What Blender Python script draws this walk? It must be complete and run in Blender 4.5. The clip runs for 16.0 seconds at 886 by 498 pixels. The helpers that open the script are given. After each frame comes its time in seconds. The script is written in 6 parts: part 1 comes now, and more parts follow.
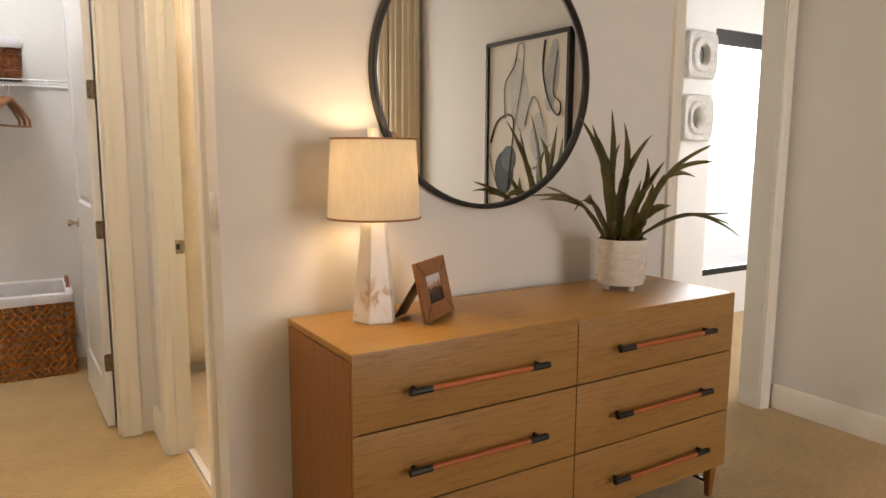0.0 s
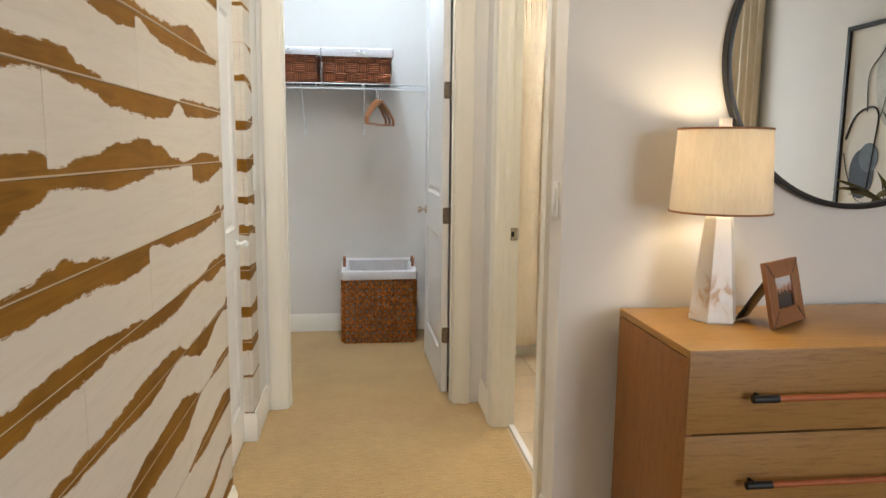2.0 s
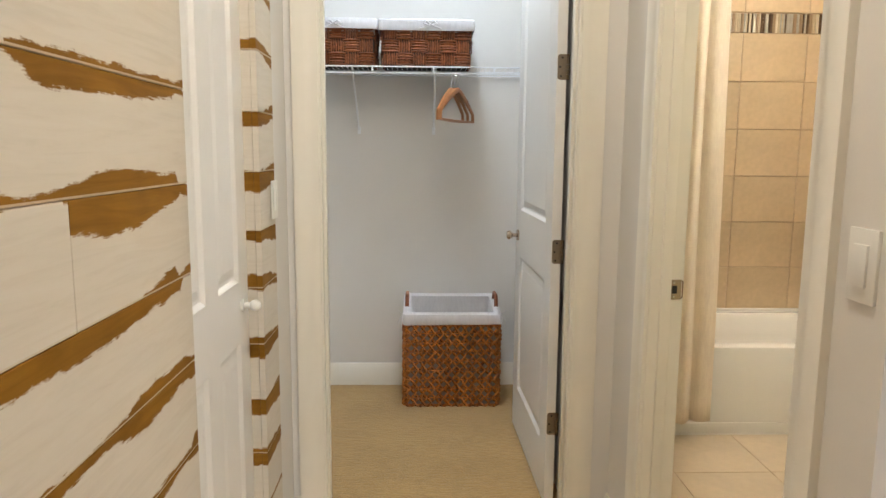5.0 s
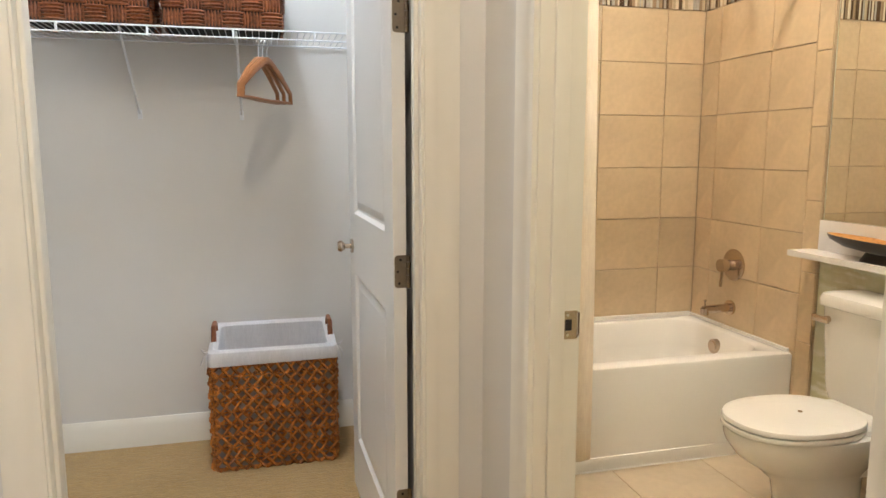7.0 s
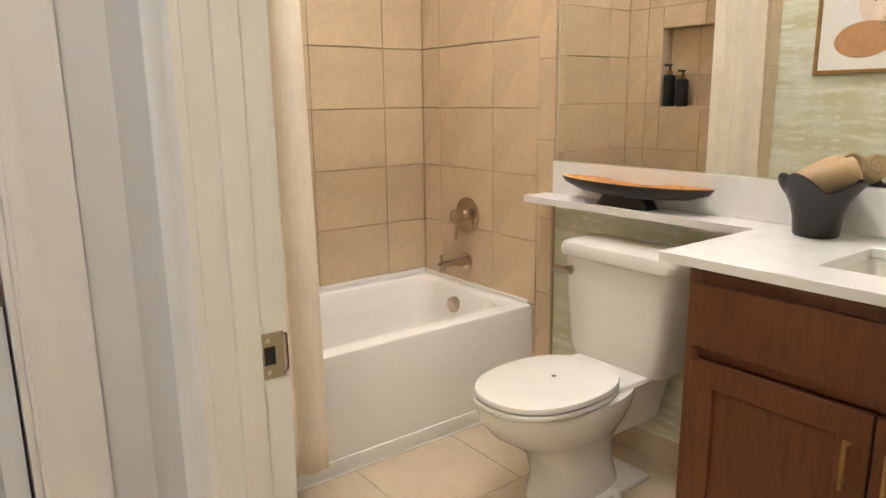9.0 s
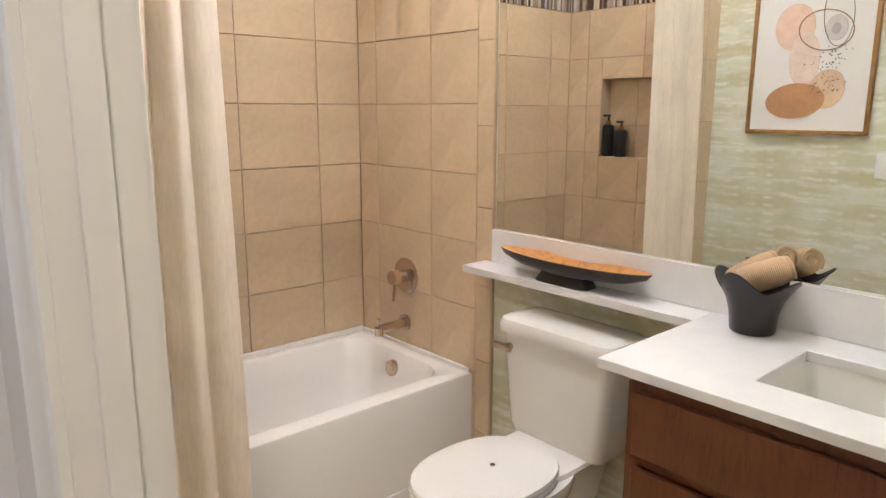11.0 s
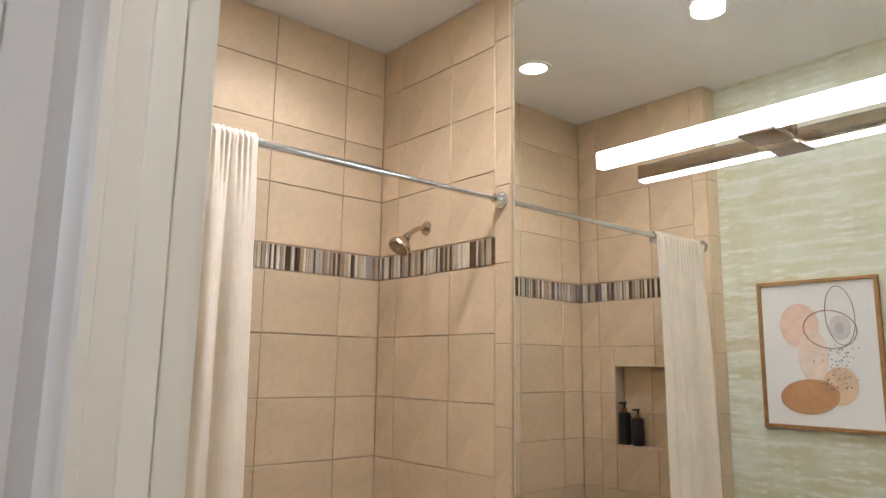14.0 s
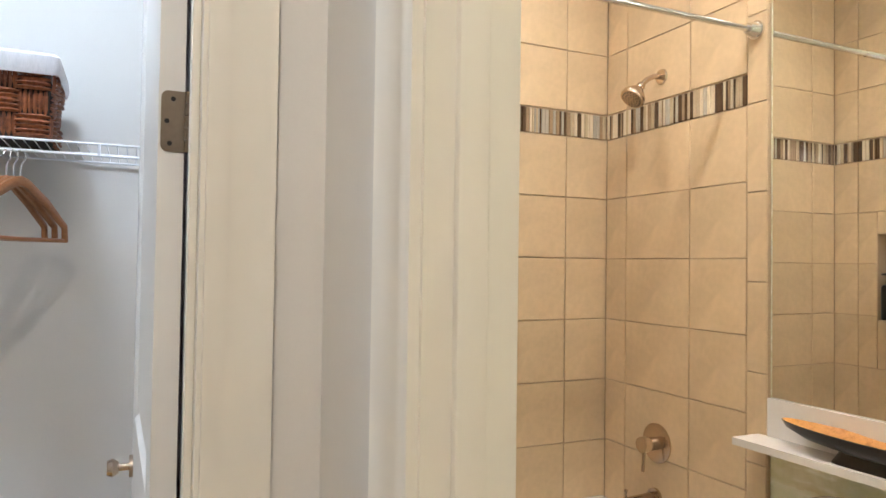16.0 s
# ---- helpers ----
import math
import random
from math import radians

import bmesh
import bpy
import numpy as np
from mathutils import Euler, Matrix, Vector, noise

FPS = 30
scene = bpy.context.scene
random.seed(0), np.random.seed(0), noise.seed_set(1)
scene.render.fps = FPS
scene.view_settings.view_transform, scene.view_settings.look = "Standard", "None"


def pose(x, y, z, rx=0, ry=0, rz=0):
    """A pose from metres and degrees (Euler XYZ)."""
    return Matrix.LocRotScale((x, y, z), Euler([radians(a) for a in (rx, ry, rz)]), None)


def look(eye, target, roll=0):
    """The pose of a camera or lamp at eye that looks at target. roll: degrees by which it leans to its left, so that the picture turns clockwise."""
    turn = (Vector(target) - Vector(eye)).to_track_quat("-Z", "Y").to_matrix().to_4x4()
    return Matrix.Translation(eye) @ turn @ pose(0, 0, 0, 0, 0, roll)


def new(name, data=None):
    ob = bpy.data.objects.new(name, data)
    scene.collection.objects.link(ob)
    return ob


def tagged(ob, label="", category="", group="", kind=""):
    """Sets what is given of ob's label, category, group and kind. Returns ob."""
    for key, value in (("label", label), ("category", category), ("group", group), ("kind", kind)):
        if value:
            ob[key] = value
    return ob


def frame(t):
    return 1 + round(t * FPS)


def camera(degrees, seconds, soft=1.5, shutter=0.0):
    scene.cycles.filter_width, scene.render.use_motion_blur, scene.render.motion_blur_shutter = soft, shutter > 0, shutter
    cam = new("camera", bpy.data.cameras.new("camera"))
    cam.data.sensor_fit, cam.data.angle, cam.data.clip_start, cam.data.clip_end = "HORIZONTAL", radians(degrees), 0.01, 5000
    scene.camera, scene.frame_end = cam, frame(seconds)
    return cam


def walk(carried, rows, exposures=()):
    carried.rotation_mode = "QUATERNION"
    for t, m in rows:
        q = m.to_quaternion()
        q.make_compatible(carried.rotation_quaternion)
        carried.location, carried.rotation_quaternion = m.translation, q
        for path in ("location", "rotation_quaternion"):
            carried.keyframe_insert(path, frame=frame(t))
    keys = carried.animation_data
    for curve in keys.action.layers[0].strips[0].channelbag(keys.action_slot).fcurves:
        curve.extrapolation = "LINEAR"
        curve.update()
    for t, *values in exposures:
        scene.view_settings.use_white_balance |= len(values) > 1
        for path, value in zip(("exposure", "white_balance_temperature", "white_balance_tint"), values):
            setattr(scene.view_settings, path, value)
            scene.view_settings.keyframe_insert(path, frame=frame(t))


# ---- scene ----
import functools

cam = camera(65.4, 16.0)
EXPOSURES = [(0, -0.06, 7300, 16), (1.0, -0.02, 7100, 15), (1.5, 0.02, 6450, 11), (2.0, 0.02, 6050, 8), (3.0, -0.11, 6200, 8), (6.0, 0.06, 6350, 9), (8.0, 0.14, 6250, 11), (9.2, 0.08, 5600, 12), (11.5, -0.03, 5330, 15), (13.0, -0.19, 5130, 15), (14.5, -0.43, 5300, 13), (15.5, -0.32, 5700, 12), (16, 0.0, 5850, 10)]
PATH = [
    (0, (0.68, 0.904, 1.377), (1.73, 2.583, 1.098), 0.3),
    (0.5, (0.667, 0.839, 1.355), (1.52, 2.627, 1.083), 0.5),
    (1, (0.623, 0.796, 1.355), (1.255, 2.673, 1.076), 0.5),
    (1.5, (0.6, 0.809, 1.348), (1.015, 2.745, 1.067), 0.6),
    (2, (0.576, 0.903, 1.345), (0.811, 2.869, 1.062), 0.6),
    (2.5, (0.557, 1.094, 1.364), (0.661, 3.071, 1.079), 0.6),
    (3, (0.529, 1.255, 1.367), (0.575, 3.234, 1.083), 0.5),
    (3.5, (0.514, 1.43, 1.356), (0.557, 3.41, 1.073), 0.5),
    (3.7, (0.519, 1.536, 1.361), (0.56, 3.516, 1.082), 0.5),
    (5.8, (0.541, 2.392, 1.356), (0.68, 4.367, 1.072), 0.3),
    (6, (0.563, 2.477, 1.351), (0.74, 4.449, 1.067), 0.3),
    (6.5, (0.628, 2.621, 1.334), (0.939, 4.577, 1.054), 0.2),
    (7, (0.683, 2.789, 1.314), (1.179, 4.706, 1.034), 0.0),
    (7.5, (0.728, 2.996, 1.281), (1.482, 4.829, 1.012), -0.3),
    (8, (0.787, 3.131, 1.254), (1.769, 4.848, 0.961), -0.4),
    (8.5, (0.875, 3.235, 1.249), (1.974, 4.859, 0.859), -0.5),
    (9, (0.967, 3.291, 1.271), (2.144, 4.85, 0.846), -0.7),
    (9.2, (0.993, 3.312, 1.271), (2.202, 4.847, 0.844), -0.7),
    (11.3, (1.091, 3.369, 1.49), (2.409, 4.825, 1.109), 0.3),
    (11.5, (1.106, 3.336, 1.495), (2.422, 4.812, 1.19), 0.4),
    (12, (1.111, 3.346, 1.559), (2.443, 4.832, 1.433), 0.7),
    (12.5, (1.107, 3.355, 1.606), (2.441, 4.845, 1.578), 0.8),
    (13, (1.09, 3.36, 1.638), (2.416, 4.854, 1.732), 0.9),
    (13.5, (1.059, 3.361, 1.646), (2.369, 4.854, 1.886), 0.9),
    (14, (1.036, 3.365, 1.635), (2.32, 4.862, 1.969), 0.8),
    (14.5, (1.022, 3.38, 1.599), (2.236, 4.93, 1.949), 0.8),
    (15, (1.01, 3.416, 1.536), (2.094, 5.062, 1.875), 0.8),
    (15.5, (1.002, 3.452, 1.497), (1.965, 5.189, 1.727), 0.9),
    (16, (0.973, 3.513, 1.456), (1.803, 5.332, 1.504), 0.8),
]
walk(cam, [(t, look(eye, target, roll)) for t, eye, target, roll in PATH], EXPOSURES)

# ---- world and light ----
world = bpy.data.worlds.new("daylight")
scene.world = world
world.use_nodes = True
wn = world.node_tree.nodes
sky = wn.new("ShaderNodeTexSky")
sky.sky_type, sky.sun_disc, sky.sun_elevation, sky.sun_rotation = "NISHITA", False, radians(40), radians(200)
world.node_tree.links.new(sky.outputs[0], wn["Background"].inputs[0])
wn["Background"].inputs[1].default_value = 0.12


def lamp(name, kind, m, watts, size=0.1, size_y=None, colour=(1, 1, 1), spread=180):
    data = bpy.data.lights.new(name, kind)
    data.energy, data.color = watts, colour
    if kind == "AREA":
        data.shape = "RECTANGLE" if size_y else "DISK"
        data.size, data.spread = size, radians(spread)
        if size_y:
            data.size_y = size_y
    elif kind == "POINT":
        data.shadow_soft_size = size
    ob = new(name, data)
    ob.matrix_basis = m
    return ob


COOL, SOFT = (0.86, 0.93, 1.0), (1.0, 0.875, 0.71)
lamp("bedroom_window_light", "AREA", look((3.15, -2.42, 1.5), (2.3, 2.2, 1.3)), 78, 1.6, 1.9, (0.97, 0.98, 1.0))
# added fill before a wall without a window, brightens the next room
lamp("side_room_fill", "AREA", look((6.9, 2.9, 1.6), (4.6, 4.0, 1.4)), 130, 1.6, 2.0, COOL)
lamp("table_lamp_light", "POINT", pose(1.64, 2.848, 1.33), 4.2, 0.04, None, (1.0, 0.77, 0.48))
lamp("closet_light", "AREA", look((0.55, 5.1, 3.13), (0.55, 5.1, 0)), 24, 0.3, None, (0.82, 0.91, 1.0), 165)
# no hall lamp is known; this one is added to brighten the hall
lamp("assumed_hall_light", "AREA", look((0.65, 3.0, 3.13), (0.65, 3.0, 0)), 30, 0.16, None, SOFT)
lamp("tub_light", "AREA", look((2.26, 5.62, 3.13), (2.26, 5.62, 0)), 5, 0.13, None, (1.0, 0.885, 0.75), 115)
lamp("bath_light", "AREA", look((2.19, 4.70, 3.13), (2.19, 4.70, 0)), 27, 0.13, None, (1.0, 0.885, 0.75))

# ---- materials ----


def node_mat(name):
    m = bpy.data.materials.new(name)
    m.use_nodes = True
    nt = m.node_tree
    return m, nt, nt.nodes["Principled BSDF"]


def add(nt, kind, **values):
    n = nt.nodes.new(kind)
    for k, v in values.items():
        n.inputs[k].default_value = v
    return n


def coords(nt, scale=(1, 1, 1), which="Object"):
    tc = nt.nodes.new("ShaderNodeTexCoord")
    mp = nt.nodes.new("ShaderNodeMapping")
    mp.inputs["Scale"].default_value = scale
    nt.links.new(tc.outputs[which], mp.inputs["Vector"])
    return mp.outputs[0]


def ramp(nt, src, stops):
    r = nt.nodes.new("ShaderNodeValToRGB")
    el = r.color_ramp.elements
    while len(el) < len(stops):
        el.new(0.5)
    for e, (p, c) in zip(el, stops):
        e.position = p
        e.color = (*c, 1) if len(c) == 3 else c
    nt.links.new(src, r.inputs[0])
    return r.outputs[0]


def mix(nt, fac, a, b, kind="MIX"):
    n = nt.nodes.new("ShaderNodeMix")
    n.data_type, n.blend_type = "RGBA", kind
    for sock, v in ((0, fac), (6, a), (7, b)):
        if isinstance(v, (int, float)):
            n.inputs[sock].default_value = v
        elif isinstance(v, tuple):
            n.inputs[sock].default_value = (*v, 1)
        else:
            nt.links.new(v, n.inputs[sock])
    return n.outputs[2]


def maths(nt, op, a, b=0.0, c=0.0):
    n = nt.nodes.new("ShaderNodeMath")
    n.operation = op
    for i, v in enumerate((a, b, c)):
        if isinstance(v, (int, float)):
            n.inputs[i].default_value = v
        else:
            nt.links.new(v, n.inputs[i])
    return n.outputs[0]


def bump(nt, bsdf, height, strength, distance):
    b = nt.nodes.new("ShaderNodeBump")
    b.inputs["Strength"].default_value, b.inputs["Distance"].default_value = strength, distance
    nt.links.new(height, b.inputs["Height"])
    nt.links.new(b.outputs[0], bsdf.inputs["Normal"])


def shade(c, k):
    return tuple(min(1, v * k) for v in c)


def plain(name, col, rough=0.5, metal=0.0, var=0.08, scale=2.5, fine=70, relief=0.08, dist=0.001, piece=0.0, coat=0.0, stretch=(1, 1, 1)):
    """A surface with two scales of variation; piece: how much single pieces differ."""
    m, nt, b = node_mat(name)
    v = coords(nt, stretch)
    big = add(nt, "ShaderNodeTexNoise", Scale=scale, Detail=5, Roughness=0.6)
    small = add(nt, "ShaderNodeTexNoise", Scale=fine, Detail=4)
    for n in (big, small):
        nt.links.new(v, n.inputs["Vector"])
    c = ramp(nt, big.outputs["Fac"], [(0.3, shade(col, 1 - var)), (0.7, shade(col, 1 + var))])
    c = mix(nt, var, c, ramp(nt, small.outputs["Fac"], [(0.35, shade(col, 0.7)), (0.65, shade(col, 1.2))]))
    if piece:
        oi = nt.nodes.new("ShaderNodeObjectInfo")
        c = mix(nt, 1.0, c, ramp(nt, oi.outputs["Random"], [(0, (1 - piece,) * 3), (1, (1, 1, 1))]), "MULTIPLY")
    nt.links.new(c, b.inputs["Base Color"])
    b.inputs["Metallic"].default_value = metal
    nt.links.new(ramp(nt, big.outputs["Fac"], [(0.3, (rough * 0.88,) * 3), (0.7, (min(1, rough * 1.12),) * 3)]), b.inputs["Roughness"])
    b.inputs["Coat Weight"].default_value = coat
    bump(nt, b, small.outputs["Fac"], relief, dist)
    return m


def wood(name, light, dark, stretch, rough=0.45, piece=0.0, scale=9):
    m, nt, b = node_mat(name)
    v = coords(nt, stretch)
    warp = add(nt, "ShaderNodeTexNoise", Scale=1.3, Detail=3)
    grain = add(nt, "ShaderNodeTexNoise", Scale=scale, Detail=8, Roughness=0.65, Distortion=0.6)
    pore = add(nt, "ShaderNodeTexNoise", Scale=scale * 9, Detail=3)
    for n in (warp, grain, pore):
        nt.links.new(v, n.inputs["Vector"])
    c = ramp(nt, grain.outputs["Fac"], [(0.33, dark), (0.5, light), (0.72, shade(light, 1.12))])
    c = mix(nt, 0.25, c, ramp(nt, warp.outputs["Fac"], [(0.3, shade(dark, 1.1)), (0.7, light)]))
    c = mix(nt, 0.22, c, ramp(nt, pore.outputs["Fac"], [(0.36, shade(dark, 0.6)), (0.5, light)]))
    if piece:
        oi = nt.nodes.new("ShaderNodeObjectInfo")
        c = mix(nt, 1.0, c, ramp(nt, oi.outputs["Random"], [(0, (1 - piece,) * 3), (1, (1, 1, 1))]), "MULTIPLY")
    nt.links.new(c, b.inputs["Base Color"])
    b.inputs["Roughness"].default_value = rough
    b.inputs["Specular IOR Level"].default_value = 0.35
    bump(nt, b, grain.outputs["Fac"], 0.15, 0.001)
    return m


def glow(name, col, strength):
    m, nt, b = node_mat(name)
    b.inputs["Base Color"].default_value = (0.9, 0.9, 0.88, 1)
    b.inputs["Emission Color"].default_value = (*col, 1)
    b.inputs["Emission Strength"].default_value = strength
    return m


def cloth(name, col, translucent=0.0, weave=420, var=0.06, stretch=(1, 1, 1)):
    m, nt, b = node_mat(name)
    v = coords(nt, stretch)
    big = add(nt, "ShaderNodeTexNoise", Scale=5, Detail=4)
    thread = add(nt, "ShaderNodeTexNoise", Scale=weave, Detail=3)
    slub = add(nt, "ShaderNodeTexNoise", Scale=90, Detail=3)
    mp = nt.nodes.new("ShaderNodeMapping")
    mp.inputs["Scale"].default_value = (1, 1, 0.12) if stretch[2] >= 1 else (0.15, 0.15, 3)
    nt.links.new(v, mp.inputs["Vector"])
    nt.links.new(v, big.inputs["Vector"])
    nt.links.new(mp.outputs[0], thread.inputs["Vector"])
    nt.links.new(mp.outputs[0], slub.inputs["Vector"])
    c = ramp(nt, big.outputs["Fac"], [(0.3, shade(col, 1 - var)), (0.7, shade(col, 1 + var))])
    c = mix(nt, 0.12, c, ramp(nt, thread.outputs["Fac"], [(0.35, shade(col, 0.6)), (0.65, shade(col, 1.25))]))
    c = mix(nt, 0.10, c, ramp(nt, slub.outputs["Fac"], [(0.4, shade(col, 0.7)), (0.6, shade(col, 1.2))]))
    nt.links.new(c, b.inputs["Base Color"])
    b.inputs["Roughness"].default_value = 0.9
    b.inputs["Sheen Weight"].default_value = 0.2
    bump(nt, b, thread.outputs["Fac"], 0.3, 0.0006)
    if translucent:
        t = nt.nodes.new("ShaderNodeBsdfTranslucent")
        nt.links.new(c, t.inputs["Color"])
        ms = nt.nodes.new("ShaderNodeMixShader")
        ms.inputs[0].default_value = translucent
        nt.links.new(b.outputs[0], ms.inputs[1])
        nt.links.new(t.outputs[0], ms.inputs[2])
        nt.links.new(ms.outputs[0], nt.nodes["Material Output"].inputs["Surface"])
    return m


PAINT = plain("wall_paint", (0.72, 0.70, 0.67), 0.75, var=0.025, fine=220, relief=0.06, dist=0.0006)
CEIL = plain("ceiling_paint", (0.78, 0.76, 0.72), 0.85, var=0.03, fine=160, relief=0.12, dist=0.001)
TRIM = plain("trim_paint", (0.80, 0.765, 0.685), 0.38, var=0.02, fine=30, relief=0.02)
DOORW = plain("door_paint", (0.80, 0.79, 0.77), 0.36, var=0.02, fine=40, relief=0.03)
NICKEL = plain("brushed_nickel", (0.54, 0.44, 0.35), 0.22, 1.0, var=0.08, fine=200, relief=0.05, dist=0.0003)
HINGE = plain("worn_nickel", (0.27, 0.215, 0.16), 0.34, 1.0, var=0.15, fine=120, relief=0.05, dist=0.0003)
CHROME = plain("chrome", (0.75, 0.75, 0.76), 0.12, 1.0, var=0.03, relief=0.0)
# near-black that paints shade into drawer gaps, latch hole and basket weave
GAPSHADE = plain("gap_shade", (0.02, 0.02, 0.018), 0.9)
BLACK = plain("black_metal", (0.018, 0.017, 0.017), 0.42, 0.3, var=0.15)
PORCELAIN = plain("porcelain", (0.80, 0.775, 0.72), 0.10, var=0.012, relief=0.0, coat=0.5)
ACRYLIC = plain("tub_acrylic", (0.80, 0.775, 0.72), 0.16, var=0.012, relief=0.0, coat=0.3)
QUARTZ = plain("white_quartz", (0.80, 0.78, 0.76), 0.22, var=0.03, scale=14, fine=160, relief=0.0)
WIRE = plain("white_wire", (0.80, 0.82, 0.85), 0.4, var=0.03)
TILE = plain("wall_tile", (0.645, 0.497, 0.318), 0.30, var=0.13, scale=3.2, fine=38, relief=0.10, dist=0.001, piece=0.09)
GROUT = plain("grout", (0.48, 0.365, 0.245), 0.9, var=0.12, fine=150, relief=0.3)
FTILE = plain("floor_tile", (0.56, 0.45, 0.31), 0.32, var=0.12, scale=2.4, fine=26, relief=0.05, piece=0.06)
WALNUT = wood("cherry_cabinet", (0.140, 0.048, 0.017), (0.075, 0.025, 0.009), (9, 9, 1.1), 0.36)
# oak in three tones: drawer fronts, darker redder sides and legs, yellower top
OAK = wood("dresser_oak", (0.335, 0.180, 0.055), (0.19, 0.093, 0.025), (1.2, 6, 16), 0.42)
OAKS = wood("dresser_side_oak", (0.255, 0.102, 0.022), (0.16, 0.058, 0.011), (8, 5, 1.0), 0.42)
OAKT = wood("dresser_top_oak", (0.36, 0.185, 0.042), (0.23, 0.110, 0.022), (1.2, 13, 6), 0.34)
LEATHER = plain("saddle_leather", (0.36, 0.095, 0.025), 0.5, var=0.18, scale=30, fine=240, relief=0.3)
TANWOOD = wood("tan_frame_wood", (0.30, 0.13, 0.05), (0.2, 0.08, 0.03), (8, 8, 3), 0.45)
HANGER = wood("hanger_wood", (0.36, 0.155, 0.06), (0.24, 0.09, 0.03), (6, 6, 14), 0.35)
LINEN = cloth("lamp_linen", (0.78, 0.71, 0.58), 0.30)
CURTAIN = cloth("shower_curtain_linen", (0.90, 0.775, 0.63), 0.06, weave=300)
DRAPE = cloth("window_drape", (0.60, 0.49, 0.34), 0.1)
LINER = cloth("basket_liner", (0.68, 0.66, 0.67), 0.05, weave=380)
TOWEL = cloth("rolled_towel", (0.58, 0.42, 0.24), 0.0, weave=500, var=0.12)
SOIL = plain("potting_soil", (0.045, 0.022, 0.015), 0.95, var=0.3, fine=90, relief=0.6, dist=0.004)
LEAF = plain("leaf", (0.086, 0.080, 0.018), 0.45, var=0.5, scale=9, fine=60, relief=0.15, dist=0.001)
LEAFDRY = plain("dry_leaf", (0.12, 0.095, 0.035), 0.6, var=0.35, scale=12, fine=60, relief=0.2)
POTW = plain("pot_glaze", (0.70, 0.66, 0.60), 0.6, var=0.08, scale=20, fine=120, relief=0.2)
EBONY = plain("ebonised_wood", (0.014, 0.012, 0.011), 0.35, var=0.2, scale=20, fine=120, relief=0.15)
CANVAS = plain("artist_canvas", (0.74, 0.71, 0.66), 0.85, var=0.05, fine=260, relief=0.2)
PAPER = plain("art_paper", (0.78, 0.75, 0.71), 0.8, var=0.02, fine=200, relief=0.05)
PLASTIC = plain("white_plastic", (0.80, 0.79, 0.75), 0.35, var=0.01, relief=0.0)
BRASS = plain("gilt_frame", (0.34, 0.185, 0.055), 0.38, 0.35, var=0.25, scale=24, fine=90, relief=0.2)
COPPER = plain("copper_wire", (0.62, 0.28, 0.14), 0.3, 1.0, var=0.1)


def mirror_mat():
    m, nt, b = node_mat("silvered_mirror")
    b.inputs["Base Color"].default_value = (0.90, 0.92, 0.89, 1)
    b.inputs["Metallic"].default_value, b.inputs["Roughness"].default_value = 1.0, 0.008
    return m


MIRROR = mirror_mat()


def carpet_mat():
    m, nt, b = node_mat("carpet_pile")
    v = coords(nt)
    big = add(nt, "ShaderNodeTexNoise", Scale=2.2, Detail=4, Roughness=0.6)
    tuft = add(nt, "ShaderNodeTexNoise", Scale=130, Detail=3)
    rows = coords(nt, (18, 85, 18))
    rib = add(nt, "ShaderNodeTexNoise", Scale=1.0, Detail=4)
    nt.links.new(rows, rib.inputs["Vector"])
    for n in (big, tuft):
        nt.links.new(v, n.inputs["Vector"])
    c = ramp(nt, big.outputs["Fac"], [(0.3, (0.35, 0.218, 0.074)), (0.7, (0.51, 0.335, 0.128))])
    c = mix(nt, 0.3, c, ramp(nt, rib.outputs["Fac"], [(0.35, (0.22, 0.14, 0.052)), (0.65, (0.57, 0.365, 0.13))]))
    c = mix(nt, 0.3, c, ramp(nt, tuft.outputs["Fac"], [(0.35, (0.20, 0.13, 0.055)), (0.65, (0.57, 0.37, 0.14))]))
    nt.links.new(c, b.inputs["Base Color"])
    b.inputs["Roughness"].default_value = 1.0
    b.inputs["Sheen Weight"].default_value = 0.25
    s = maths(nt, "ADD", tuft.outputs["Fac"], rib.outputs["Fac"])
    bump(nt, b, s, 0.7, 0.006)
    return m


CARPET = carpet_mat()


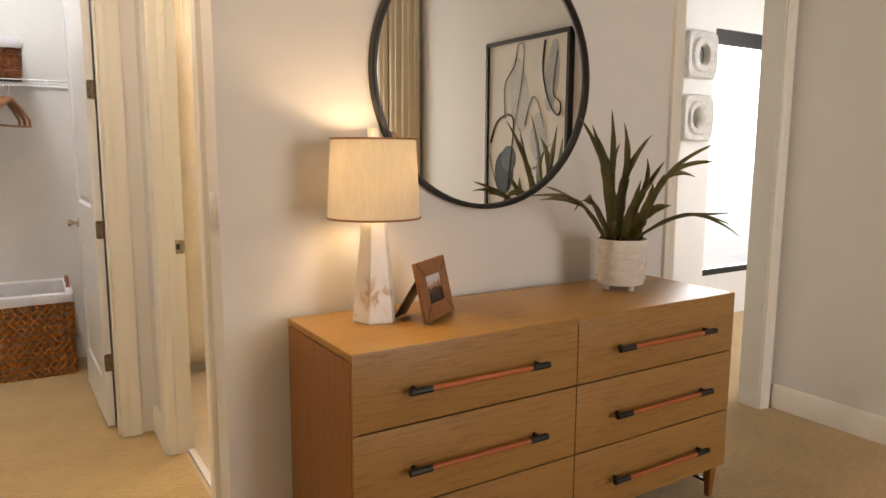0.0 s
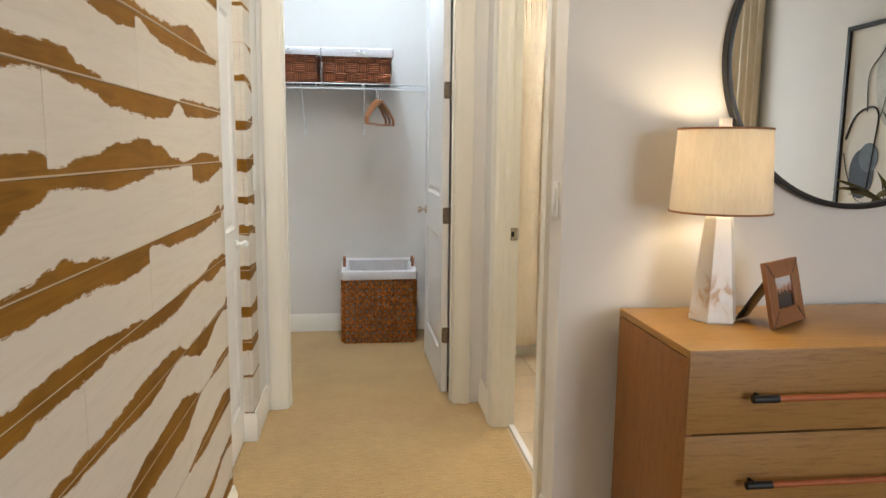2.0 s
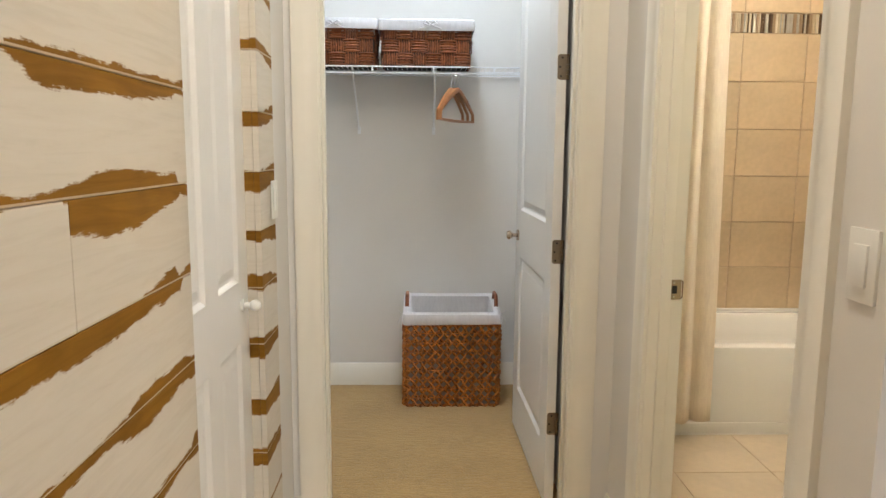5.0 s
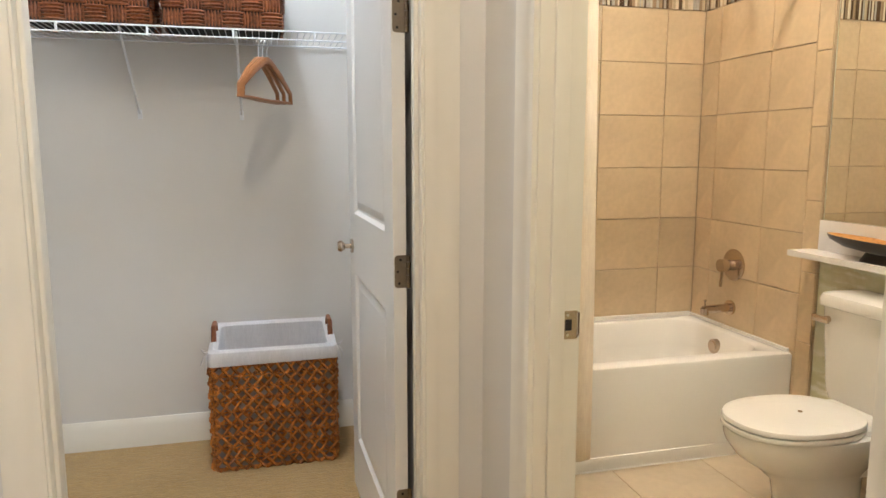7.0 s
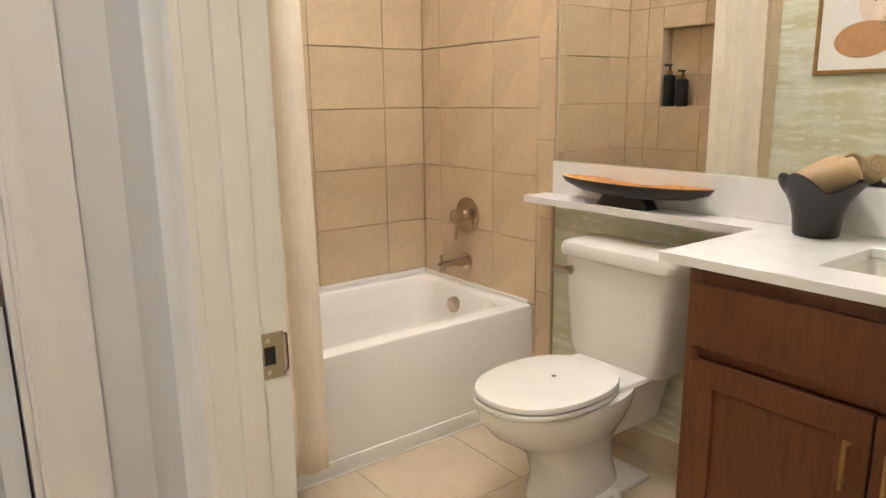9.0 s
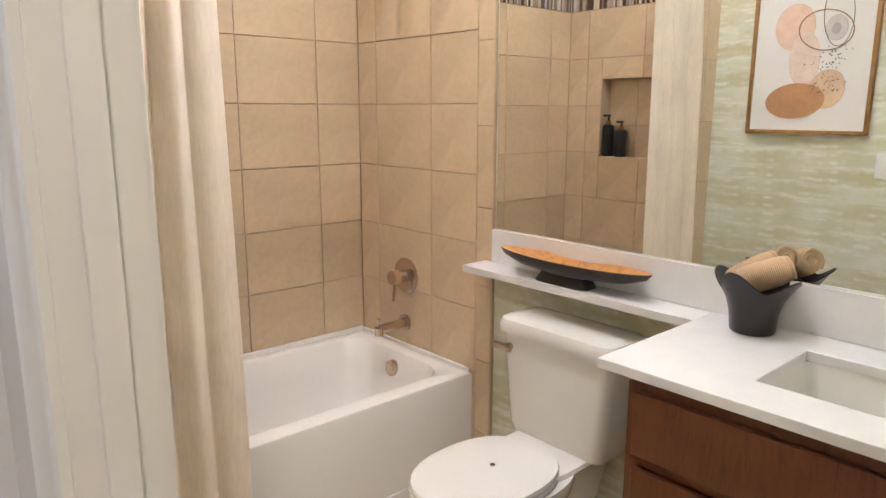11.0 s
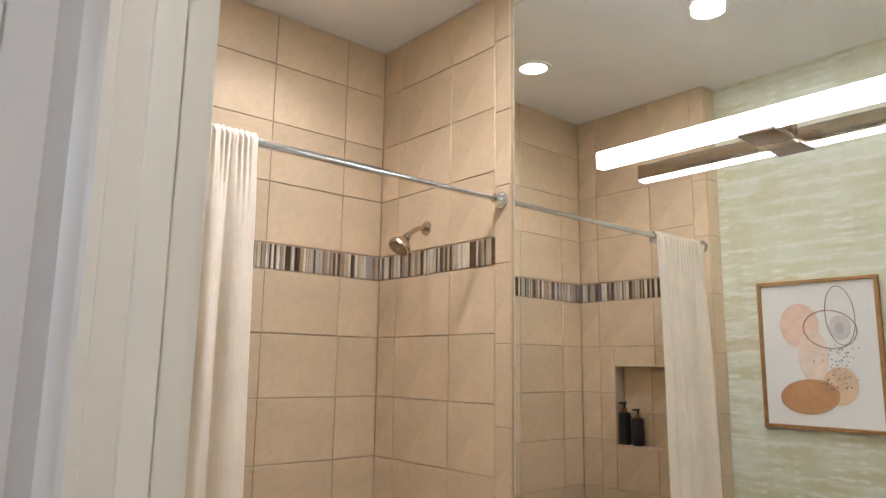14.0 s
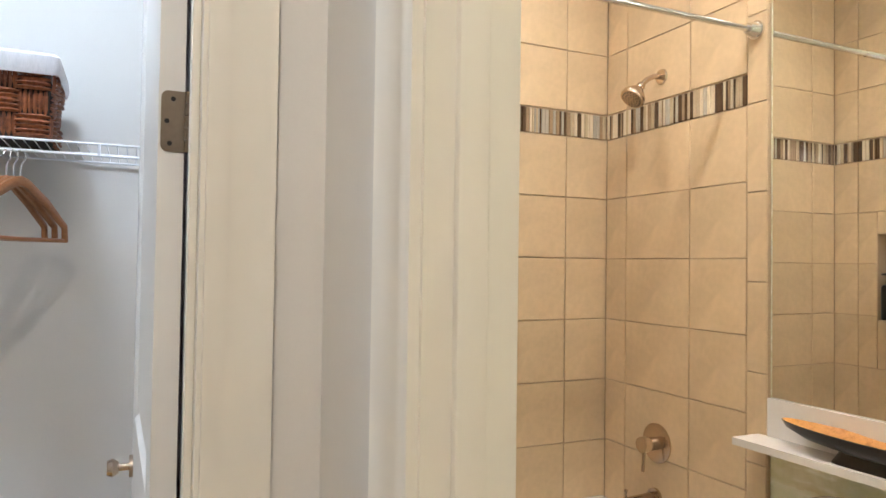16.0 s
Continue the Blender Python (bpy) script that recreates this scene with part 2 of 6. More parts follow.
def plank_mat():
    """Whitewashed boards; the brown wood shows along both edges, as deep as the board's two 'bare' values say."""
    m, nt, b = node_mat("washed_plank")
    seps = []
    for layer in ("board", "bare"):
        uv = nt.nodes.new("ShaderNodeUVMap")
        uv.uv_map = layer
        sep = nt.nodes.new("ShaderNodeSeparateXYZ")
        nt.links.new(uv.outputs[0], sep.inputs[0])
        seps.append(sep)
    u, v = seps[0].outputs[0], seps[0].outputs[1]
    oi = nt.nodes.new("ShaderNodeObjectInfo")
    seed = maths(nt, "MULTIPLY", oi.outputs["Random"], 57.0)
    masks = []
    for k, edge in enumerate((v, maths(nt, "SUBTRACT", 1.0, v))):
        bare = seps[1].outputs[k]
        cu = nt.nodes.new("ShaderNodeCombineXYZ")
        nt.links.new(u, cu.inputs[0])
        nt.links.new(maths(nt, "MULTIPLY_ADD", v, 0.35, maths(nt, "ADD", seed, 13.7 * k)), cu.inputs[1])
        rag = add(nt, "ShaderNodeTexNoise", Scale=16.0, Detail=7, Roughness=0.68)
        nt.links.new(cu.outputs[0], rag.inputs["Vector"])
        brush = add(nt, "ShaderNodeTexNoise", Scale=1.0, Detail=3)
        bc = nt.nodes.new("ShaderNodeCombineXYZ")
        nt.links.new(maths(nt, "MULTIPLY", u, 26.0), bc.inputs[0])
        nt.links.new(maths(nt, "MULTIPLY", v, 55.0), bc.inputs[1])
        nt.links.new(bc.outputs[0], brush.inputs["Vector"])
        f = maths(nt, "MULTIPLY_ADD", maths(nt, "SUBTRACT", rag.outputs["Fac"], 0.5), 0.20, bare)
        f = maths(nt, "MULTIPLY_ADD", maths(nt, "SUBTRACT", brush.outputs["Fac"], 0.5), 0.07, f)
        gate = maths(nt, "MULTIPLY", maths(nt, "GREATER_THAN", bare, 0.012), f)
        masks.append(maths(nt, "MULTIPLY_ADD", maths(nt, "SUBTRACT", gate, edge), 45.0, 0.5))
    mk = maths(nt, "MINIMUM", maths(nt, "MAXIMUM", maths(nt, "MAXIMUM", masks[0], masks[1]), 0.0), 1.0)
    grain = add(nt, "ShaderNodeTexNoise", Scale=2.2, Detail=8, Roughness=0.65, Distortion=1.6)
    nt.links.new(coords(nt, (3, 1.6, 22)), grain.inputs["Vector"])
    tone = add(nt, "ShaderNodeTexNoise", Scale=5, Detail=3)
    nt.links.new(coords(nt), tone.inputs["Vector"])
    white = ramp(nt, grain.outputs["Fac"], [(0.3, (0.615, 0.56, 0.475)), (0.5, (0.655, 0.60, 0.515)), (0.75, (0.675, 0.625, 0.545))])
    brown = ramp(nt, tone.outputs["Fac"], [(0.3, (0.175, 0.074, 0.004)), (0.7, (0.295, 0.136, 0.010))])
    brown = mix(nt, 0.35, brown, ramp(nt, grain.outputs["Fac"], [(0.3, (0.11, 0.045, 0.005)), (0.65, (0.31, 0.15, 0.02))]))
    seam = maths(nt, "LESS_THAN", v, 0.022)
    nt.links.new(mix(nt, maths(nt, "MULTIPLY", seam, 0.75), mix(nt, mk, white, brown), (0.62, 0.52, 0.38)), b.inputs["Base Color"])
    b.inputs["Roughness"].default_value = 0.7
    b.inputs["Specular IOR Level"].default_value = 0.2
    bump(nt, b, grain.outputs["Fac"], 0.12, 0.001)
    return m


PLANK = plank_mat()


def wallpaper_mat():
    """Watercolour blocks: rows of khaki and sage dashes with bled edges and washed-out white between."""
    m, nt, b = node_mat("watercolour_wallpaper")
    tc = nt.nodes.new("ShaderNodeTexCoord")
    sep = nt.nodes.new("ShaderNodeSeparateXYZ")
    nt.links.new(tc.outputs["Object"], sep.inputs[0])
    run = maths(nt, "ADD", sep.outputs[0], sep.outputs[1])
    z = sep.outputs[2]
    flat = nt.nodes.new("ShaderNodeCombineXYZ")
    nt.links.new(run, flat.inputs[0])
    nt.links.new(z, flat.inputs[1])
    wob = add(nt, "ShaderNodeTexNoise", Scale=5, Detail=5, Roughness=0.7)
    bleed = add(nt, "ShaderNodeTexNoise", Scale=60, Detail=4)
    for n in (wob, bleed):
        nt.links.new(flat.outputs[0], n.inputs["Vector"])

    def spots(across, up, detail, along=None):
        c = nt.nodes.new("ShaderNodeCombineXYZ")
        nt.links.new(maths(nt, "MULTIPLY", run, across), c.inputs[0])
        nt.links.new(maths(nt, "MULTIPLY", z if along is None else along, up), c.inputs[1])
        n = add(nt, "ShaderNodeTexNoise", Scale=1.0, Detail=detail, Roughness=0.6)
        nt.links.new(c.outputs[0], n.inputs["Vector"])
        return n.outputs["Fac"]

    def strokes(height, lo, across):
        """Rows of dashes with bled white seams between them; the seams come and go along a row."""
        r = maths(nt, "MULTIPLY_ADD", wob.outputs["Fac"], 1.1, maths(nt, "MULTIPLY_ADD", bleed.outputs["Fac"], 0.16, maths(nt, "DIVIDE", z, height)))
        near = maths(nt, "ABSOLUTE", maths(nt, "MULTIPLY_ADD", maths(nt, "FRACT", r), 2.0, -1.0))
        there = spots(across, 3.7, 2, maths(nt, "ROUND", r))
        return maths(nt, "MULTIPLY", ramp(nt, near, [(lo, (0, 0, 0)), (0.97, (1, 1, 1))]), ramp(nt, there, [(0.36, (0.15, 0.15, 0.15)), (0.58, (1, 1, 1))])), maths(nt, "FLOOR", r)

    broad, row = strokes(0.074, 0.56, 5.0)
    fine_, _ = strokes(0.037, 0.30, 9.0)
    columns = ramp(nt, spots(6.0, 1.1, 2), [(0.45, (0, 0, 0)), (0.54, (1, 1, 1))])
    tone = ramp(nt, maths(nt, "MULTIPLY_ADD", wob.outputs["Fac"], 0.35, maths(nt, "MULTIPLY", spots(3.2, 5.3, 1, row), 0.75)), [(0.36, (0.55, 0.50, 0.29)), (0.52, (0.58, 0.57, 0.37)), (0.68, (0.64, 0.65, 0.50))])
    veil = ramp(nt, spots(4.5, 6.0, 4), [(0.50, (0, 0, 0)), (0.70, (0.6, 0.6, 0.6))])
    white = maths(nt, "MAXIMUM", maths(nt, "MAXIMUM", maths(nt, "MULTIPLY", broad, 0.75), maths(nt, "MULTIPLY", maths(nt, "MULTIPLY", fine_, columns), 0.9)), veil)
    nt.links.new(mix(nt, white, tone, (0.80, 0.785, 0.72)), b.inputs["Base Color"])
    b.inputs["Roughness"].default_value = 0.6
    bump(nt, b, bleed.outputs["Fac"], 0.05, 0.0005)
    return m


WALLPAPER = wallpaper_mat()

# ---- mesh helpers ----


def finish(name, bm, material, smooth=True):
    me = bpy.data.meshes.new(name)
    bmesh.ops.recalc_face_normals(bm, faces=bm.faces[:])
    bm.to_mesh(me)
    bm.free()
    for mt in material if isinstance(material, (list, tuple)) else [material]:
        me.materials.append(mt)
    if smooth:
        for p in me.polygons:
            p.use_smooth = True
        me.set_sharp_from_angle(angle=radians(38))
    return new(name, me)


def part(name, bm, material, parent, label="", smooth=True):
    """Links bm, whose points are in the world, as one mesh under a thing or a part."""
    ob = finish(name, bm, material, smooth)
    ob.parent = parent
    if parent.type == "EMPTY":
        ob.matrix_parent_inverse = parent.matrix_basis.inverted()
    return tagged(ob, label)


def thing(name, at, label, category, group="", turn=0):
    e = new(name)
    e.empty_display_size = 0.1
    e.matrix_basis = pose(*at)
    return tagged(e, label, category, group)


def structure(name, bm, material, label="", smooth=True):
    return tagged(finish(name, bm, material, smooth), label, name.split("_")[0], kind="structure")


def box(bm, x0, x1, y0, y1, z0, z1, bevel=0.0, seg=2):
    vs = bmesh.ops.create_cube(bm, size=1.0, matrix=Matrix.LocRotScale(((x0 + x1) / 2, (y0 + y1) / 2, (z0 + z1) / 2), None, (abs(x1 - x0), abs(y1 - y0), abs(z1 - z0))))["verts"]
    if bevel:
        es = list({e for v in vs for e in v.link_edges})
        bmesh.ops.bevel(bm, geom=es, offset=bevel, segments=seg, affect="EDGES", profile=0.6)
    return vs


def boxes(*dims, bevel=0.0):
    bm = bmesh.new()
    for d in dims:
        box(bm, *d, bevel=bevel)
    return bm


def hoop(bm, outer, inner, d0, d1, put):
    """A rectangular ring in one piece. outer, inner: (u0, u1, v0, v1); put turns (u, v, d) into a place."""
    def r4(q, d):
        return [put(q[0], q[2], d), put(q[1], q[2], d), put(q[1], q[3], d), put(q[0], q[3], d)]
    e = 0.0015
    grow = lambda q, k: (q[0] - k, q[1] + k, q[2] - k, q[3] + k)
    rows = [r4(outer, d0), r4(outer, d1 + (e if d0 > d1 else -e)), r4(grow(outer, -e), d1), r4(grow(inner, e), d1), r4(inner, d1 + (e if d0 > d1 else -e)), r4(inner, d0)]
    loft(bm, rows + [rows[0]], False, False)
    bmesh.ops.remove_doubles(bm, verts=bm.verts[:], dist=0.00005)
    return bm


def tube(bm, a, b, r, r2=None, seg=12, caps=True):
    a, b = Vector(a), Vector(b)
    d = b - a
    m = Matrix.Translation((a + b) / 2) @ d.to_track_quat("Z", "Y").to_matrix().to_4x4()
    return bmesh.ops.create_cone(bm, cap_ends=caps, segments=seg, radius1=r, radius2=r if r2 is None else r2, depth=d.length, matrix=m)["verts"]


def loft(bm, rings, close_first=True, close_last=True):
    """Skins a row of rings with the same number of points."""
    vs = [[bm.verts.new(p) for p in ring] for ring in rings]
    n = len(vs[0])
    for a, b in zip(vs, vs[1:]):
        for i in range(n):
            bm.faces.new((a[i], a[(i + 1) % n], b[(i + 1) % n], b[i]))
    if close_first:
        bm.faces.new(vs[0][::-1])
    if close_last:
        bm.faces.new(vs[-1])
    return vs


def rrect(cx, cy, hx, hy, r, z, n=6):
    pts = []
    for k, (sx, sy) in enumerate(((1, 1), (-1, 1), (-1, -1), (1, -1))):
        for i in range(n + 1):
            a = radians(90 * k + 90 * i / n)
            pts.append((cx + sx * (hx - r) + r * math.cos(a), cy + sy * (hy - r) + r * math.sin(a), z))
    return pts


def ring(cx, cy, rx, ry, z, n=28, egg=0.0, power=2.0):
    pts = []
    for i in range(n):
        a = 2 * math.pi * i / n
        c, s = math.cos(a), math.sin(a)
        e = 2.0 / power
        x = math.copysign(abs(c) ** e, c) * rx
        y = math.copysign(abs(s) ** e, s) * ry * (1 + egg * c)
        pts.append((cx + x, cy + y, z))
    return pts


def lathe(bm, cx, cy, profile, n=28, close=True):
    return loft(bm, [ring(cx, cy, max(r, 1e-4), max(r, 1e-4), z, n) for r, z in profile], close, close)


def pipe(bm, pts, r, seg=8, r_end=None):
    """A round bar along points."""
    pts = [Vector(p) for p in pts]
    rings, side = [], None
    for i, p in enumerate(pts):
        d = (pts[min(i + 1, len(pts) - 1)] - pts[max(i - 1, 0)]).normalized()
        if side is None:
            side = d.orthogonal().normalized()
        side = (side - d * side.dot(d)).normalized()
        up = d.cross(side)
        rr = r if r_end is None else r + (r_end - r) * i / (len(pts) - 1)
        rings.append([p + rr * (math.cos(2 * math.pi * k / seg) * side + math.sin(2 * math.pi * k / seg) * up) for k in range(seg)])
    loft(bm, rings)
    return bm


def arc(c, r, a0, a1, n, plane="xz"):
    out = []
    for i in range(n + 1):
        a = radians(a0 + (a1 - a0) * i / n)
        d = (r * math.cos(a), r * math.sin(a))
        out.append({"xz": (c[0] + d[0], c[1], c[2] + d[1]), "yz": (c[0], c[1] + d[0], c[2] + d[1]), "xy": (c[0] + d[0], c[1] + d[1], c[2])}[plane])
    return out

# ---- plan ----
HALL, BATHL, BATHR, TILER, TILEL, TUBBACK = 1.214, 1.306, 2.920, 2.905, 1.42, 6.0
DRESSWALL, CLOSETWALL, CLOSETBACK, CEILING, RIGHT, BACK = 3.045, 4.43, 6.0, 3.16, 4.15, -2.5
PLANKX, DOORHEAD = 0.105, 2.45
JN, JF = 3.27, 4.085
CL, CR = 0.195, 1.054
SD0, SD1 = 3.29, 4.04

structure("floor", boxes((-2.2, HALL + 0.06, BACK, 6.1, -0.1, 0), (HALL + 0.06, 7.0, BACK, DRESSWALL + 0.06, -0.1, 0)), CARPET, "golden beige loop-pile carpet floor")
structure("floor_side_room", boxes((3.06, 7.0, DRESSWALL + 0.06, 4.7, -0.1, 0.0)), CARPET, "pale carpet of the next room")
structure("ceiling", boxes((-2.2, 7.0, BACK - 0.12, 6.12, CEILING, CEILING + 0.12)), CEIL, "white painted plaster ceiling")

structure("wall_dresser", boxes(
    (HALL, SD0 - 0.018, DRESSWALL, DRESSWALL + 0.12, 0, CEILING), (SD0 - 0.018, SD1 + 0.018, DRESSWALL, DRESSWALL + 0.12, DOORHEAD + 0.018, CEILING),
    (SD1 + 0.018, RIGHT, DRESSWALL, DRESSWALL + 0.12, 0, CEILING)), PAINT, "off-white painted wall behind the dresser")
structure("wall_hall", boxes(
    (HALL, BATHL, DRESSWALL + 0.12, JN - 0.018, 0, CEILING), (HALL, BATHL, JN - 0.018, JF + 0.018, DOORHEAD + 0.018, CEILING), (HALL, BATHL, JF + 0.018, 6.1, 0, CEILING)), PAINT, "off-white wall between hall and bathroom")
structure("wall_closet", boxes(
    (-0.75, CL - 0.018, CLOSETWALL, CLOSETWALL + 0.115, 0, CEILING), (CL - 0.018, CR + 0.018, CLOSETWALL, CLOSETWALL + 0.115, DOORHEAD + 0.018, CEILING),
    (CR + 0.018, HALL, CLOSETWALL, CLOSETWALL + 0.115, 0, CEILING), (1.088, HALL, CLOSETWALL + 0.115, CLOSETBACK, 0, CEILING)), PAINT, "off-white wall with the closet opening")
structure("wall_closet_back", boxes((-0.75, HALL, CLOSETBACK, CLOSETBACK + 0.12, 0, CEILING)), PAINT, "pale grey closet back wall")
structure("wall_closet_side", boxes((-0.87, -0.75, CLOSETWALL, CLOSETBACK + 0.12, 0, CEILING)), PAINT, "pale grey closet side wall")
structure("wall_right", boxes((RIGHT, RIGHT + 0.12, BACK, DRESSWALL, 0, CEILING)), PAINT, "off-white bedroom side wall")
WINL, WINR = 2.30, 4.00
structure("wall_back", boxes((-0.5, WINL, BACK - 0.12, BACK, 0, CEILING), (WINR, RIGHT + 0.12, BACK - 0.12, BACK, 0, CEILING), (WINL, WINR, BACK - 0.12, BACK, 0, 0.5), (WINL, WINR, BACK - 0.12, BACK, 2.5, CEILING)), PAINT, "off-white wall around the bedroom window")
wall_left = structure("wall_left", boxes((-0.12, PLANKX - 0.016, BACK, 3.355, 0, CEILING), (-0.12, PLANKX - 0.03, 3.355, 4.04, 2.44, CEILING), (-0.12, 0.062, 4.055, 4.235, 0, CEILING), (-0.12, 0.078, 4.235, CLOSETWALL, 0, CEILING), (-0.12, -0.06, 3.355, 4.055, 0, 2.44)), PAINT, "wall clad with whitewashed planks")
structure("wall_bath_right", boxes((BATHR, BATHR + 0.11, DRESSWALL + 0.12, TUBBACK + 0.12, 0, CEILING)), WALLPAPER, "bathroom wall in sage watercolour wallpaper")
structure("wall_bath_left_paper", boxes((BATHL, BATHL + 0.004, DRESSWALL + 0.12, JN - 0.075, 0, CEILING), (BATHL, BATHL + 0.004, JN - 0.075, JF + 0.075, DOORHEAD + 0.07, CEILING), (BATHL, BATHL + 0.004, JF + 0.075, 5.15, 0, CEILING)), WALLPAPER, "sage watercolour wallpaper beside the bathroom door")
structure("wall_bath_near_paper", boxes((BATHL + 0.004, BATHR, DRESSWALL + 0.12, DRESSWALL + 0.124, 0, CEILING)), WALLPAPER, "sage watercolour wallpaper")
wall_back_tub = structure("wall_tub_back", boxes((BATHL, BATHR, TUBBACK + 0.006, TUBBACK + 0.12, 0, CEILING)), GROUT, "tiled wall behind the tub")
wall_valve = structure("wall_tub_valve", boxes((TILER + 0.006, BATHR, 5.149, TUBBACK + 0.006, 0, CEILING)), GROUT, "tiled wall with the shower valve")
NY0, NY1, NZ0, NZ1 = 5.40, 5.768, 1.206, 1.644
tl = TILEL - 0.006
wall_niche = structure("wall_tub_niche", boxes((BATHL, tl, 5.152, NY0, 0, CEILING), (BATHL, tl, NY1, TUBBACK + 0.006, 0, CEILING), (BATHL, tl, NY0, NY1, 0, NZ0), (BATHL, tl, NY0, NY1, NZ1, CEILING), (BATHL, BATHL + 0.02, NY0, NY1, NZ0, NZ1)), GROUT, "tiled tub wall with a recessed niche")
floor_bath = structure("floor_bath", boxes((BATHL, BATHR, DRESSWALL + 0.12, TUBBACK, -0.1, 0.0), (HALL + 0.06, BATHL, JN, JF, -0.1, 0.0)), GROUT, "beige tiled bathroom floor")

# the next room, seen through the doorway
structure("wall_side_room", boxes((3.06, 5.50, 4.55, 4.67, 0, CEILING), (5.50, 6.5, 4.55, 4.67, 0, 0.36), (5.50, 6.5, 4.55, 4.67, 2.36, CEILING), (6.5, 7.0, 4.55, 4.67, 0, CEILING)), PAINT, "bright white wall of the next room")
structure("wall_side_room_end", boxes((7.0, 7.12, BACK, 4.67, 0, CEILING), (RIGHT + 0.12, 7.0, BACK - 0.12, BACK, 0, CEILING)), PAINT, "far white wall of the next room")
structure("wall_side_room_near", boxes((BATHR + 0.11, BATHR + 0.16, DRESSWALL + 0.12, 4.67, 0, CEILING)), PAINT, "white wall of the next room")


def window(name, axis, a0, a1, face, z0, z1, frame_mat):
    """A black framed pane in a wall that runs along axis."""
    w = tagged(new(name), "black framed window with clear panes", "window", kind="structure")
    w.matrix_basis = pose((a0 + a1) / 2, face, z0) if axis == "x" else pose(face, (a0 + a1) / 2, z0)
    f = 0.05

    def put(b0, b1, d, c0, c1):
        return (b0, b1, face - d, face + d, c0, c1) if axis == "x" else (face - d, face + d, b0, b1, c0, c1)

    part("window_frame", boxes(put(a0, a1, 0.03, z0, z0 + f), put(a0, a1, 0.03, z1 - 0.11, z1), put(a0, a0 + f * 0.5, 0.03, z0 + f, z1 - 0.11), put(a1 - f, a1, 0.03, z0 + f, z1 - 0.11)), frame_mat, w)
    m, nt, b = node_mat("window_glass")
    b.inputs["Transmission Weight"].default_value, b.inputs["Roughness"].default_value = 1.0, 0.0
    b.inputs["Base Color"].default_value = (0.97, 0.99, 0.98, 1)
    p = part("pane", boxes(put(a0 + 0.02, a1 - 0.05, 0.004, z0 + f, z1 - 0.11)), m, w, smooth=False)
    p.visible_shadow = False
    return w


window("window_1", "x", 5.5, 6.5, 4.60, 0.36, 2.36, BLACK)
window("window_2", "x", WINL, WINR, BACK - 0.06, 0.5, 2.5, BLACK)
structure("backdrop", boxes((0, 80, 40, 40.2, -8, 40)), glow("hazy_distance", (0.86, 0.93, 1.0), 9.0), "hazy bright distance beyond the window")
structure("ground", boxes((-60, 60, -60, 60, -0.4, -0.3)), plain("ground_concrete", (0.68, 0.66, 0.61), 0.9), "pale ground outside")

# ---- trim ----


def casing_profile(w, d):
    return [(0, 0), (0, d * 0.55), (w * 0.12, d * 0.62), (w * 0.3, d * 0.62), (w * 0.36, d * 0.8), (w * 0.55, d), (w * 0.9, d), (w, d * 0.85), (w, 0)]


def casing(name, axis, face, sign, a, b, head, w=0.085, d=0.02):
    """Moulded trim round an opening from a to b. axis: the wall's run; face: its plane; sign: the side it stands on."""
    prof = casing_profile(w, d)
    bm = bmesh.new()
    rows = []
    for run, zz in (((lambda u: a - u), 0), ((lambda u: a - u), None), ((lambda u: b + u), None), ((lambda u: b + u), 0)):
        row = []
        for u, o in prof:
            z = 0.0 if zz == 0 else head + u
            p = (face + sign * o, run(u), z) if axis == "y" else (run(u), face + sign * o, z)
            row.append(bm.verts.new(p))
        rows.append(row)
    n = len(prof)
    for r0, r1 in zip(rows, rows[1:]):
        for i in range(n):
            bm.faces.new((r0[i], r0[(i + 1) % n], r1[(i + 1) % n], r1[i]))
    bm.faces.new(rows[0])
    bm.faces.new(rows[-1][::-1])
    return structure(name, bm, TRIM, "white moulded door casing")


def jamb(name, axis, w0, w1, a, b, head, t=0.018, stop=None):
    bm = bmesh.new()
    for s in ((a, a + t, 0, head - t), (b - t, b, 0, head - t), (a, b, head - t, head)):
        if axis == "y":
            box(bm, w0, w1, *s)
        else:
            box(bm, s[0], s[1], w0, w1, s[2], s[3])
    if stop:
        for s in ((a + t, a + t + 0.011, 0, head - t), (b - t - 0.011, b - t, 0, head - t)):
            if axis == "y":
                box(bm, stop, stop + 0.032, *s, bevel=0.003)
            else:
                box(bm, s[0], s[1], stop, stop + 0.032, s[2], s[3], bevel=0.003)
    return structure(name, bm, TRIM, "white painted door jamb")


casing("trim_bath_door", "y", HALL, -1, JN - 0.006, JF + 0.006, DOORHEAD + 0.006)
casing("trim_bath_door_inner", "y", BATHL + 0.004, 1, JN - 0.006, JF + 0.006, DOORHEAD + 0.006, 0.07, 0.013)
jamb_bath = jamb("trim_bath_jamb", "y", HALL, BATHL + 0.004, JN - 0.018, JF + 0.018, DOORHEAD + 0.018, stop=HALL + 0.03)
casing("trim_closet_door", "x", CLOSETWALL, -1, CL - 0.006, CR + 0.006, DOORHEAD + 0.006)
jamb("trim_closet_jamb", "x", CLOSETWALL, CLOSETWALL + 0.115, CL - 0.018, CR + 0.018, DOORHEAD + 0.018, stop=CLOSETWALL + 0.03)
casing("trim_side_door", "x", DRESSWALL, -1, SD0 - 0.006, SD1 + 0.006, DOORHEAD + 0.006, 0.072)
jamb("trim_side_jamb", "x", DRESSWALL, DRESSWALL + 0.12, SD0 - 0.018, SD1 + 0.018, DOORHEAD + 0.018)
